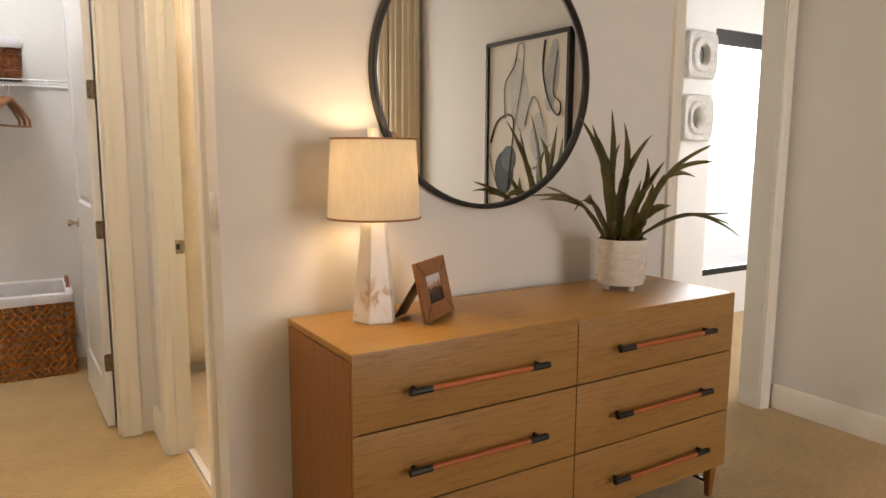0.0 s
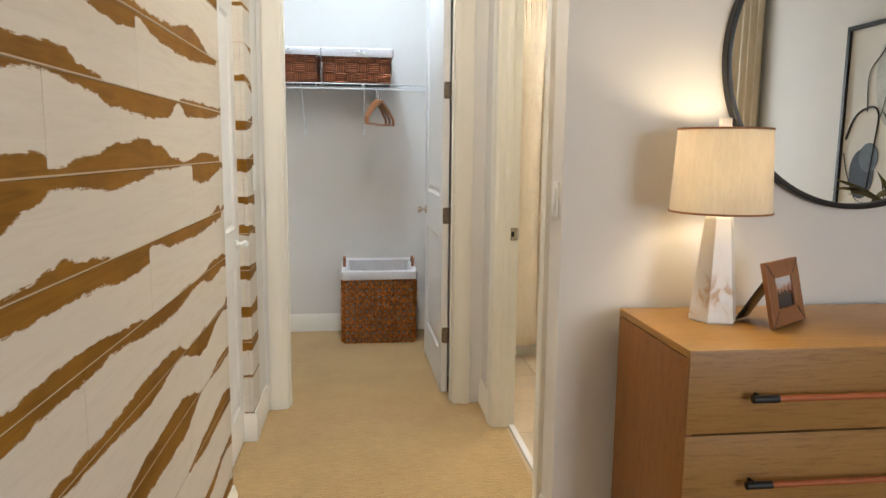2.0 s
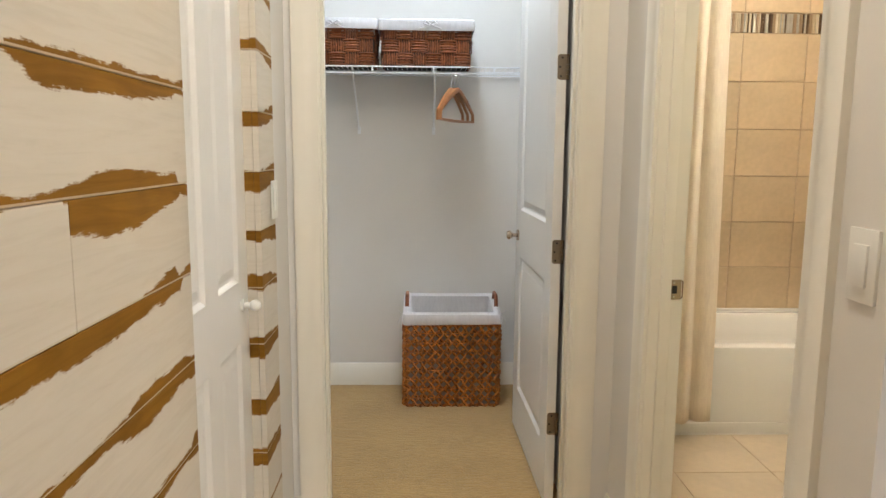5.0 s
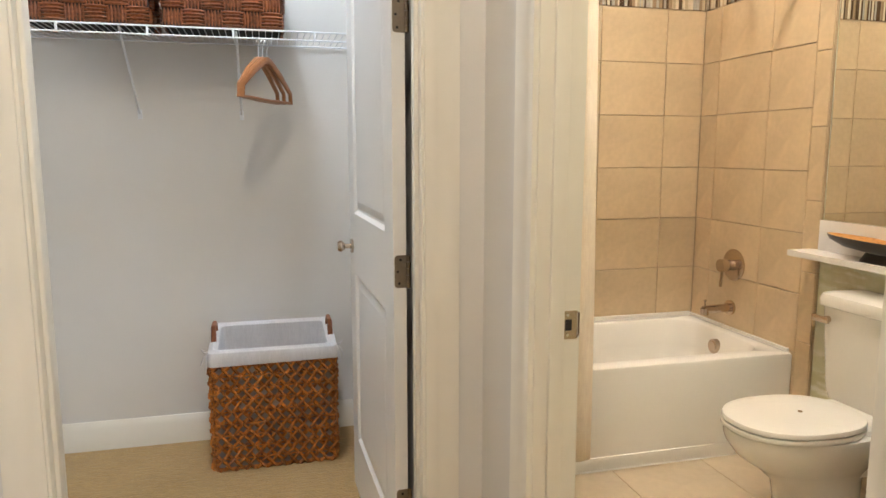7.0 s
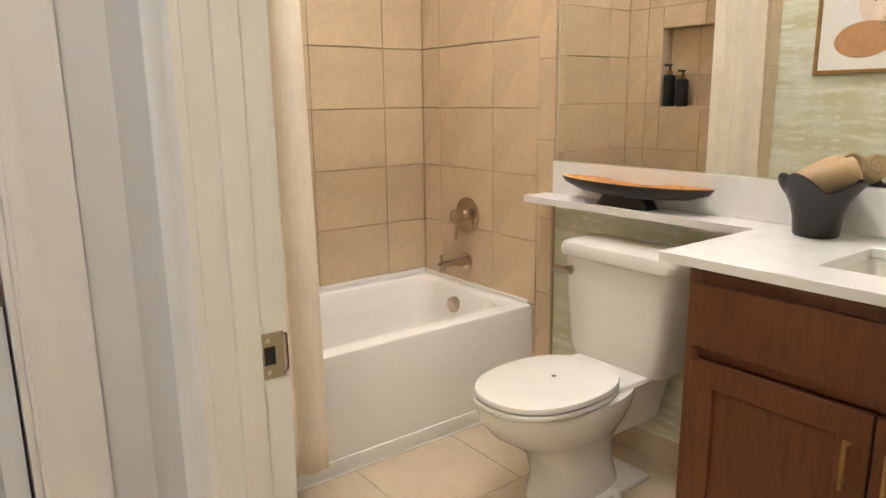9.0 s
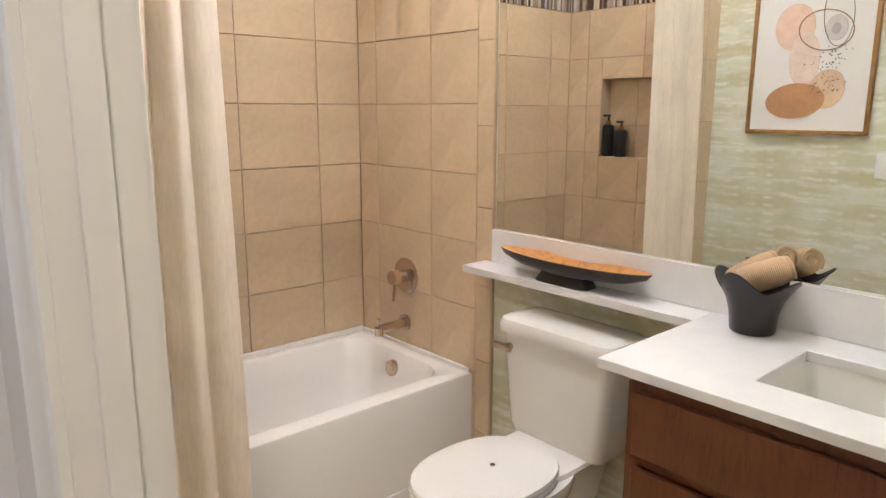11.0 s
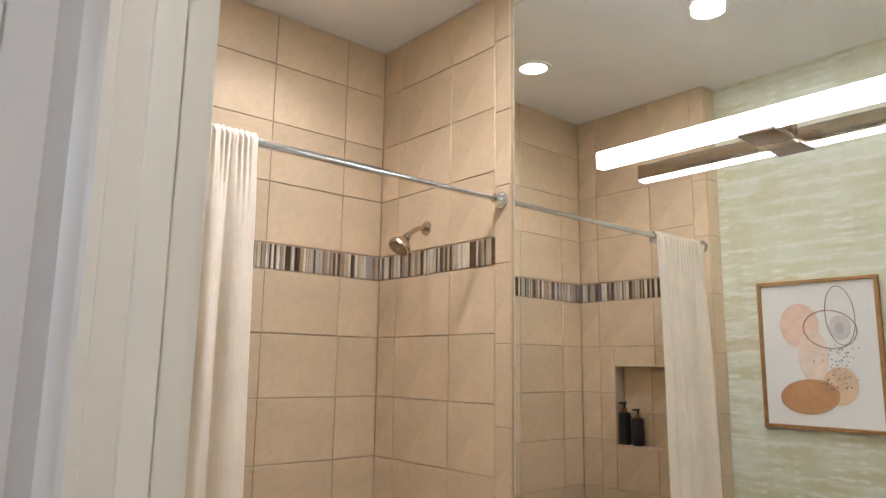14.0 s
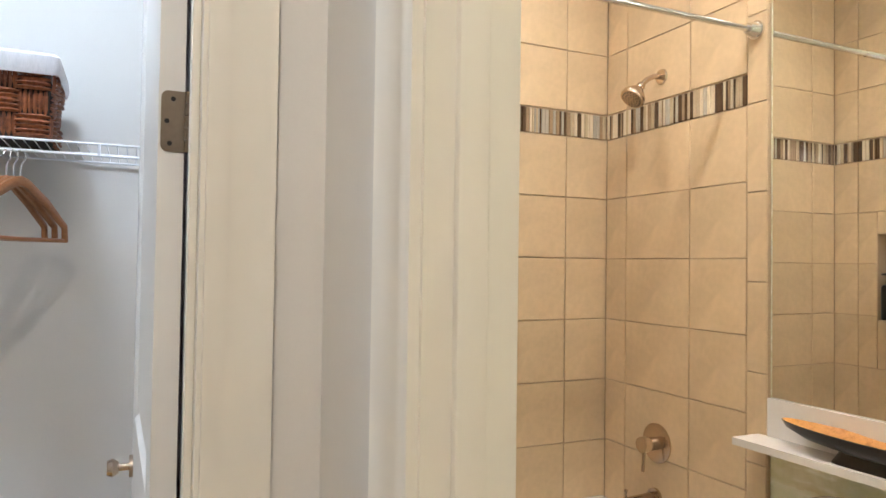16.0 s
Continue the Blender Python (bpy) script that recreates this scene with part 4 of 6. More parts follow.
def strike_plate(x, y, z):
    s = thing("strike_plate", (x, y, z - 0.03), "nickel strike plate let into the door jamb", "strike plate")
    bm = boxes((x - 0.021, x + 0.020, y - 0.0018, y, z - 0.03, z - 0.012), (x - 0.021, x + 0.020, y - 0.0018, y, z + 0.012, z + 0.03), (x - 0.021, x - 0.007, y - 0.0018, y, z - 0.012, z + 0.012), (x + 0.008, x + 0.02, y - 0.0018, y, z - 0.012, z + 0.012))
    part("plate", bm, NICKEL, s)
    bm = bmesh.new()
    pipe(bm, [(x + 0.018, y - 0.001, z - 0.026), (x + 0.026, y + 0.004, z - 0.024), (x + 0.026, y + 0.004, z + 0.024), (x + 0.018, y - 0.001, z + 0.026)], 0.0022, 6)
    part("lip", bm, NICKEL, s)
    # black block in the plate's gap, painting the shade of the hole
    part("latch_hole_shade", boxes((x - 0.0075, x + 0.0085, y - 0.0012, y + 0.0, z - 0.0125, z + 0.0125)), GAPSHADE, s)
    for k in (-0.021, 0.021):
        bm = bmesh.new()
        tube(bm, (x - 0.002, y - 0.003, z + k), (x - 0.002, y - 0.0015, z + k), 0.0035, seg=8)
        part("screw", bm, CHROME, s)
    return s


strike_plate(BATHL - 0.018, JF, 0.955)

# ---- closet ----
SHY, SHZ = 5.62, 1.775


def wire_shelf():
    s = thing("wire_shelf", (0.2, CLOSETBACK, SHZ), "white coated wire closet shelf with hanging rail", "shelf")
    bm = bmesh.new()
    x0, x1 = -0.75, 1.086
    for y, z in ((SHY, SHZ), (SHY - 0.002, SHZ - 0.032), (SHY + 0.19, SHZ - 0.003), (CLOSETBACK - 0.012, SHZ - 0.003)):
        tube(bm, (x0, y, z), (x1, y, z), 0.0035, seg=8)
    part("rail", bm, WIRE, s)
    bm = bmesh.new()
    n = int((x1 - x0) / 0.0254)
    for i in range(n):
        x = x0 + 0.0127 + i * 0.0254
        tube(bm, (x, SHY, SHZ + 0.003), (x, CLOSETBACK - 0.01, SHZ + 0.003), 0.0014, seg=5)
    tagged(part("shelf_wire", bm, WIRE, s), kind="stuff")
    for i in range(7):
        x = -0.6 + 0.305 * i - 0.03
        if x < x1:
            part("front_clip", boxes((x - 0.004, x + 0.004, SHY - 0.006, SHY + 0.002, SHZ - 0.034, SHZ + 0.002), bevel=0.001), WIRE, s)
    for x in (0.185, 0.60):
        bm = bmesh.new()
        pipe(bm, [(x, SHY + 0.02, SHZ - 0.006), (x, CLOSETBACK - 0.02, SHZ - 0.29), (x, CLOSETBACK - 0.004, SHZ - 0.30)], 0.005, 6)
        box(bm, x - 0.009, x + 0.009, CLOSETBACK - 0.006, CLOSETBACK - 0.001, SHZ - 0.325, SHZ - 0.285, bevel=0.001)
        part("brace", bm, WIRE, s, "white diagonal brace")
    return s


wire_shelf()


def strand_mat(name, lo, hi):
    m, nt, b = node_mat(name)
    g = nt.nodes.new("ShaderNodeNewGeometry")
    n = add(nt, "ShaderNodeTexNoise", Scale=90, Detail=4)
    nt.links.new(coords(nt), n.inputs["Vector"])
    c = ramp(nt, g.outputs["Random Per Island"], [(0, lo), (0.6, tuple((a + b2) / 2 for a, b2 in zip(lo, hi))), (1, hi)])
    c = mix(nt, 0.45, c, ramp(nt, n.outputs["Fac"], [(0.35, shade(lo, 0.6)), (0.65, hi)]))
    nt.links.new(c, b.inputs["Base Color"])
    b.inputs["Roughness"].default_value = 0.5
    bump(nt, b, n.outputs["Fac"], 0.4, 0.002)
    return m


STRAND = strand_mat("woven_strands", (0.075, 0.016, 0.003), (0.76, 0.265, 0.04))
# darker than LINER: the shade inside the hamper is put into this colour
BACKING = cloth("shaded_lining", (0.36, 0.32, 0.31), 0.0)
STRANDR = strand_mat("red_woven_strands", (0.12, 0.032, 0.012), (0.34, 0.11, 0.036))


def slug(bm, a, b, w, t, out, tilt=0.0):
    """A short flattened strand from a to b that bows outwards."""
    a, b, out = Vector(a), Vector(b), Vector(out)
    d = b - a
    s = d.cross(out).normalized()
    rows = []
    for k, (f, o, q) in enumerate(((0, 0.0, 0.55), (0.25, 0.75, 1), (0.75, 0.75, 1), (1, 0.0, 0.55))):
        p = a + d * f + out * (t * o)
        rows.append([p - s * (w * q / 2), p + out * (t * 0.6) + s * (w * 0.12 * tilt), p + s * (w * q / 2)])
    vs = [[bm.verts.new(v) for v in r] for r in rows]
    for r0, r1 in zip(vs, vs[1:]):
        for i in range(2):
            bm.faces.new((r0[i], r0[i + 1], r1[i + 1], r1[i]))


def side_frames(x0, x1, y0, y1, z0, z1, taper):
    """Four sides: origin at the lower corner, run, rise and outward direction."""
    out = []
    for (ax, ay), (bx, by), o in (((x0, y0), (x1, y0), (0, -1, 0)), ((x1, y0), (x1, y1), (1, 0, 0)), ((x1, y1), (x0, y1), (0, 1, 0)), ((x0, y1), (x0, y0), (-1, 0, 0))):
        out.append((Vector((ax, ay, z0)), Vector((bx - ax, by - ay, 0)), Vector((0, 0, z1 - z0)) + Vector(o) * taper, Vector(o)))
    return out


def hamper(x0, x1, y0, y1, h):
    hm = thing("laundry_hamper", ((x0 + x1) / 2, (y0 + y1) / 2, 0), "tall woven brown hamper with a grey cloth liner", "hamper")
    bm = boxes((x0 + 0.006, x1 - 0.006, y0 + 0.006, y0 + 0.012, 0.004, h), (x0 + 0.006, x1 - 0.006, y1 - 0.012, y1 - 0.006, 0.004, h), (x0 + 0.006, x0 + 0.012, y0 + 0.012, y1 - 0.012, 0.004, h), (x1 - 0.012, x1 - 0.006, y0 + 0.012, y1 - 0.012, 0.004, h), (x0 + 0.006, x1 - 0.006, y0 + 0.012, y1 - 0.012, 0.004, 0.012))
    part("lining", bm, BACKING, hm, "lining behind the open weave, coloured darker for the shade inside")
    bm = bmesh.new()
    rng = random.Random(11)
    for org, run, rise, o in side_frames(x0, x1, y0, y1, 0.0, h, 0.0):
        ln = run.length
        u = run / ln
        nx, nz = max(2, round(ln / 0.045)), 10
        px, pz = ln / nx, h / nz
        jit = lambda k=0.004: rng.uniform(-k, k)
        for j in range(nz - 1):
            for i in range(nx):
                # an upright eye with four plaited strands round it and a twist between it and the next
                c = org + u * ((i + 0.5) * px) + Vector((0, 0, (j + 0.5) * pz)) + o * 0.002
                for sx, sz in ((-1, 1), (1, 1), (1, -1), (-1, -1)):
                    a = c + u * (sx * px * 0.56) - Vector((0, 0, sz * jit(0.003)))
                    b = c + u * (sx * px * jit(0.06)) + Vector((0, 0, sz * (pz * 0.50 + jit(0.003))))
                    slug(bm, a, b, 0.0140 + jit(0.003), 0.013 + jit(0.004), o, sx * sz)
                q = c + u * (px / 2) + o * 0.004
                dv = u * (0.012 + jit(0.003)) + Vector((0, 0, 0.016 * (1 if j % 2 else -1)))
                slug(bm, q - dv, q + dv, 0.011 + jit(0.003), 0.014, o, -1)
                q = c + Vector((0, 0, pz / 2))
                slug(bm, q - u * (px * 0.6), q + u * (px * 0.6) + Vector((0, 0, jit())), 0.009 + jit(0.002), 0.010 + jit(0.003), o, 1)
        for z in (0.008, h - 0.056):
            for k in range(nx):
                a = org + u * (k * ln / nx) + Vector((0, 0, z))
                slug(bm, a, a + u * (ln / nx * 1.1), 0.016, 0.008, o)
        for k in range(nz - 1):
            a = org + Vector((0, 0, k * h / nz))
            slug(bm, a, a + Vector((0, 0, h / nz * 1.1)), 0.014, 0.007, o)
    tagged(part("weave", bm, STRAND, hm, "open plaited water-hyacinth weave"), kind="stuff")
    bm = bmesh.new()
    cx, cy, hx, hy = (x0 + x1) / 2, (y0 + y1) / 2, (x1 - x0) / 2, (y1 - y0) / 2
    rings = []
    for o, z in ((0.021, h - 0.046), (0.024, h - 0.02), (0.017, h + 0.004), (0.0, h + 0.012), (-0.02, h + 0.002), (-0.03, h - 0.1), (-0.035, 0.05)):
        r = rrect(cx, cy, hx + o, hy + o, 0.02, z, 4)
        rings.append([(p[0], p[1], p[2] + (0.006 * math.sin(23 * p[0] + 9 * p[1]) if z < h - 0.03 and z > 0.3 else 0) + (0.038 * (p[1] - y0) / (y1 - y0) if z > h - 0.06 else 0)) for p in r])
    loft(bm, rings, False, True)
    lin = part("liner", bm, LINER, hm, "pale grey cotton liner folded over the rim")
    for sx, x in ((-1, x0), (1, x1)):
        bm = bmesh.new()
        pipe(bm, [(x, y0 + 0.10, h + 0.02), (x, y0 + 0.13, h + 0.075), (x, y0 + 0.21, h + 0.075), (x, y0 + 0.24, h + 0.03)], 0.011, 8)
        part("handle", bm, STRANDR, hm, "woven loop handle")
        bm = bmesh.new()
        for k, (dx, dz) in enumerate(((0.035, -0.05), (0.02, -0.075), (0.03, 0.02))):
            pipe(bm, [(x + sx * 0.012, y0 + 0.015, h), (x + sx * (0.012 + dx * 0.6), y0 - 0.002, h + dz * 0.3), (x + sx * (0.012 + dx), y0 + 0.0, h + dz)], 0.005, 5, 0.003)
        part("tie", bm, LINER, lin, "knotted cloth tie")
    return hm


hamper(0.457, 0.94, 5.64, 5.955, 0.505)


def shelf_basket(x0, x1, y0, y1, z, h, bow_x):
    b = thing("storage_basket", ((x0 + x1) / 2, (y0 + y1) / 2, z), "red-brown woven basket with a grey cloth liner on the wire shelf", "basket", "baskets on the shelf")
    bm = boxes((x0 + 0.014, x1 - 0.014, y0 + 0.014, y1 - 0.014, z + 0.002, z + h - 0.06))
    # solid core in near-black, shade painted in behind the strands
    part("body", bm, GAPSHADE, b)
    bm = bmesh.new()
    rng = random.Random(3)
    for org, run, rise, o in side_frames(x0 + 0.016, x1 - 0.016, y0 + 0.016, y1 - 0.016, z, z + h - 0.032, 0.006):
        ln = run.length
        u = run / ln
        nx, nz = max(2, round(ln / 0.07)), 3
        for i in range(nx):
            for j in range(nz):
                cell = org + run * (i / nx) + rise * (j / nz)
                cw, ch = ln / nx, (h - 0.032) / nz
                if (i + j) % 2:
                    for k in range(5):
                        a = cell + rise * ((k + 0.5) / nz / 5)
                        slug(bm, a - u * 0.006 + o * rng.uniform(0, .002), a + u * (cw + 0.006), ch / 5 * 1.0, 0.011, o, rng.uniform(-1, 1))
                else:
                    for k in range(6):
                        a = cell + u * ((k + 0.5) * cw / 6)
                        slug(bm, a, a + rise / nz, cw / 6 * 0.95, 0.005, o, rng.uniform(-1, 1))
    tagged(part("weave", bm, STRANDR, b, "broad basket weave"), kind="stuff")
    bm = bmesh.new()
    cx, cy, hx, hy = (x0 + x1) / 2, (y0 + y1) / 2, (x1 - x0) / 2, (y1 - y0) / 2
    rings = []
    for o, dz in ((0.008, -0.050), (0.013, -0.03), (0.010, -0.004), (0.002, 0.004), (-0.02, 0.0), (-0.025, -0.06)):
        rings.append([(p[0], p[1], p[2] + (0.005 * math.sin(31 * p[0]) if dz < -0.02 else 0)) for p in rrect(cx, cy, hx + o, hy + o, 0.018, z + h + dz, 4)])
    loft(bm, rings, False, True)
    lin = part("liner", bm, LINER, b, "grey cotton liner folded over the rim")
    bm = bmesh.new()
    bx, by, bz = bow_x, y0 - 0.012, z + h - 0.025
    for sx in (-1, 1):
        pipe(bm, [(bx, by, bz), (bx + sx * 0.02, by - 0.008, bz + 0.014), (bx + sx * 0.034, by - 0.004, bz + 0.004), (bx + sx * 0.012, by - 0.004, bz - 0.003)], 0.0045, 6)
        pipe(bm, [(bx, by, bz), (bx + sx * 0.03, by - 0.004, bz - 0.014), (bx + sx * 0.052, by, bz - 0.02)], 0.0045, 6, 0.003)
    part("bow", bm, LINER, lin, "tied cloth bow")
    return b


shelf_basket(0.325, 0.785, SHY + 0.0, SHY + 0.30, SHZ + 0.006, 0.222, 0.575)
shelf_basket(-0.155, 0.305, SHY + 0.0, SHY + 0.30, SHZ + 0.006, 0.222, 0.10)


def hanger(x, y, z, turn, tone):
    h = thing("coat_hanger", (x, y, z), "bare wooden coat hanger hooked on the wire rail", "hanger", "hangers on the rail")
    w = 0.21
    bm = bmesh.new()
    pts = [(-w, 0, -0.205), (-w * 0.98, 0, -0.16), (-w * 0.55, 0, -0.10), (-w * 0.12, 0, -0.055), (0, 0, -0.05), (w * 0.12, 0, -0.055), (w * 0.55, 0, -0.10), (w * 0.98, 0, -0.16), (w, 0, -0.205)]
    m = pose(x, y, z, 0, 0, turn)
    rows = []
    for i, p in enumerate(pts):
        p = Vector(p)
        d = (Vector(pts[min(i + 1, 8)]) - Vector(pts[max(i - 1, 0)])).normalized()
        nrm = Vector((-d.z, 0, d.x))
        hw = 0.013 if 1 < i < 7 else 0.009
        rows.append([m @ (p + nrm * a * hw + Vector((0, b * 0.007, 0))) for a, b in ((1, 0.6), (0.6, 1), (-0.6, 1), (-1, 0.6), (-1, -0.6), (-0.6, -1), (0.6, -1), (1, -0.6))])
    loft(bm, rows)
    part("shoulder", bm, HANGER, h)
    bm = bmesh.new()
    pipe(bm, [m @ Vector((-w * 0.98, 0, -0.20)), m @ Vector((0, 0, -0.203)), m @ Vector((w * 0.98, 0, -0.20))], 0.006, 8)
    part("bar", bm, HANGER, h)
    bm = bmesh.new()
    hook = [(0, 0, -0.05), (0, 0, -0.012), (0.008, 0, 0.002)] + [(0.0 + 0.017 * math.cos(radians(a)), 0, 0.013 + 0.017 * math.sin(radians(a))) for a in range(-40, 200, 24)]
    pipe(bm, [m @ Vector(p) for p in hook], 0.0019, 6)
    part("hook", bm, CHROME, h)
    return h


for k in range(3):
    hanger(0.680 + 0.016 * k, SHY - 0.001, SHZ - 0.062, 70 - 3 * k, k)

# ---- shower alcove ----


def bathtub():
    t = thing("bathtub", ((TILEL + TILER) / 2, 5.63, 0), "white alcove bathtub with a plain apron", "bathtub")
    x0, x1, y0, y1, top = TILEL, TILER - 0.002, 5.246, TUBBACK - 0.002, 0.44
    cx, cy, hx, hy = (x0 + x1) / 2, (y0 + y1) / 2, (x1 - x0) / 2, (y1 - y0) / 2
    bm = bmesh.new()
    n = 8
    rings = [rrect(cx, cy, hx, hy, 0.004, 0.0, n), rrect(cx, cy, hx, hy, 0.004, top - 0.014, n), rrect(cx, cy, hx - 0.003, hy - 0.004, 0.005, top - 0.004, n), rrect(cx, cy, hx - 0.010, hy - 0.012, 0.008, top, n),
             rrect(cx, cy + 0.005, hx - 0.062, hy - 0.066, 0.11, top, n), rrect(cx, cy + 0.005, hx - 0.072, hy - 0.075, 0.11, top - 0.008, n), rrect(cx - 0.01, cy, hx - 0.09, hy - 0.10, 0.12, top - 0.12, n),
             rrect(cx - 0.02, cy, hx - 0.13, hy - 0.13, 0.13, top - 0.30, n), rrect(cx - 0.03, cy, hx - 0.18, hy - 0.17, 0.12, top - 0.345, n), rrect(cx - 0.03, cy, hx - 0.35, hy - 0.24, 0.06, top - 0.355, n)]
    loft(bm, rings)
    part("shell", bm, ACRYLIC, t)
    part("apron_lip", boxes((x0 + 0.002, x1, y0 - 0.006, y0 + 0.004, 0.004, 0.062), bevel=0.003), ACRYLIC, t)
    part("flange", boxes((x0, x1 - 0.012, y1 - 0.012, y1, top - 0.004, top + 0.020), bevel=0.004), ACRYLIC, t)
    part("flange", boxes((x1 - 0.012, x1, y0 + 0.02, y1, top - 0.004, top + 0.014), bevel=0.004), ACRYLIC, t)
    bm = bmesh.new()
    ox, oy, oz = TILER - 0.095, 5.655, 0.362
    tube(bm, (ox + 0.012, oy, oz), (ox - 0.012, oy, oz), 0.036, seg=28)
    tube(bm, (ox - 0.010, oy, oz), (ox - 0.016, oy, oz), 0.031, 0.024, seg=28)
    part("overflow_cap", bm, NICKEL, t, "round nickel overflow cap")
    part("caulk_line", boxes((x0 + 0.002, x1, y0 - 0.012, y0 - 0.006, 0.001, 0.008), bevel=0.002), PORCELAIN, t, "white caulk bead along the floor")
    return t


bathtub()


def shower_valve(y, z):
    v = thing("shower_valve", (TILER, y, z - 0.08), "round nickel shower valve with a lever", "valve")
    bm = bmesh.new()
    tube(bm, (TILER, y, z), (TILER - 0.006, y, z), 0.078, seg=40)
    tube(bm, (TILER - 0.006, y, z), (TILER - 0.009, y, z), 0.078, 0.070, seg=40)
    part("escutcheon", bm, NICKEL, v)
    bm = bmesh.new()
    tube(bm, (TILER - 0.008, y, z), (TILER - 0.05, y, z), 0.026, seg=28)
    tube(bm, (TILER - 0.05, y, z), (TILER - 0.082, y, z), 0.031, seg=28)
    part("hub", bm, NICKEL, v)
    bm = bmesh.new()
    tube(bm, (TILER - 0.066, y, z - 0.02), (TILER - 0.072, y, z - 0.105), 0.0065, seg=10)
    part("lever", bm, NICKEL, v)
    return v


shower_valve(5.668, 0.762)


def tub_spout(y, z):
    s = thing("tub_spout", (TILER, y, z), "nickel tub spout with a diverter pin", "spout")
    bm = bmesh.new()
    tube(bm, (TILER, y, z), (TILER - 0.012, y, z), 0.036, seg=24)
    tube(bm, (TILER - 0.01, y, z), (TILER - 0.155, y, z - 0.004), 0.021, 0.019, seg=20)
    tube(bm, (TILER - 0.148, y, z + 0.004), (TILER - 0.148, y, z - 0.03), 0.021, 0.019, seg=20)
    part("spout", bm, NICKEL, s)
    bm = bmesh.new()
    tube(bm, (TILER - 0.148, y, z + 0.015), (TILER - 0.148, y, z + 0.042), 0.004, seg=8)
    tube(bm, (TILER - 0.148, y, z + 0.038), (TILER - 0.148, y, z + 0.046), 0.007, seg=10)
    part("diverter", bm, NICKEL, s)
    return s


tub_spout(5.675, 0.548)


def shower_head(y, z):
    s = thing("overhead_shower", (TILER, y, z), "brushed nickel shower head on a bent arm", "shower head")
    bm = bmesh.new()
    tube(bm, (TILER, y, z), (TILER - 0.008, y, z), 0.032, 0.028, seg=24)
    part("flange", bm, NICKEL, s)
    bm = bmesh.new()
    pipe(bm, [(TILER, y, z), (TILER - 0.04, y, z - 0.004), (TILER - 0.075, y, z - 0.02), (TILER - 0.11, y, z - 0.05)], 0.0105, 12)
    part("arm", bm, NICKEL, s)
    bm = bmesh.new()
    a, d = Vector((TILER - 0.10, y, z - 0.042)), Vector((-0.62, 0.0, -0.78)).normalized()
    prof = [(0.014, 0), (0.018, 0.012), (0.016, 0.022), (0.03, 0.038), (0.047, 0.062), (0.050, 0.078), (0.047, 0.084), (0.01, 0.086)]
    sv = d.orthogonal().normalized()
    tv = d.cross(sv)
    loft(bm, [[a + d * h + r * (math.cos(2 * math.pi * k / 28) * sv + math.sin(2 * math.pi * k / 28) * tv) for k in range(28)] for r, h in prof])
    hd = part("head", bm, NICKEL, s)
    bm = bmesh.new()
    for rr, cnt in ((0.012, 6), (0.024, 12), (0.036, 18)):
        for k in range(cnt):
            q = a + d * 0.084 + rr * (math.cos(2 * math.pi * k / cnt) * sv + math.sin(2 * math.pi * k / cnt) * tv)
            tube(bm, q, q + d * 0.004, 0.0025, seg=6)
    part("nozzles", bm, BLACK, hd, "dark rubber nozzles")
    return s


shower_head(5.655, 2.225)

RODY, RODZ = 5.195, 2.272


def shower_rod():
    r = thing("shower_rod", ((TILEL + TILER) / 2, RODY, RODZ), "chrome tension shower rod", "shower rod")
    bm = bmesh.new()
    tube(bm, (TILEL, RODY, RODZ), (2.36, RODY, RODZ), 0.0125, seg=20)
    part("rod", bm, CHROME, r)
    bm = bmesh.new()
    tube(bm, (2.35, RODY, RODZ), (TILER, RODY, RODZ), 0.0105, seg=20)
    part("rod", bm, CHROME, r)
    for x, s in ((TILEL, 1), (TILER, -1)):
        bm = bmesh.new()
        tube(bm, (x, RODY, RODZ), (x + s * 0.008, RODY, RODZ), 0.032, seg=24)
        tube(bm, (x + s * 0.008, RODY, RODZ), (x + s * 0.045, RODY, RODZ), 0.026, 0.018, seg=24)
        part("end_cap", bm, CHROME, r)
    return r


shower_rod()


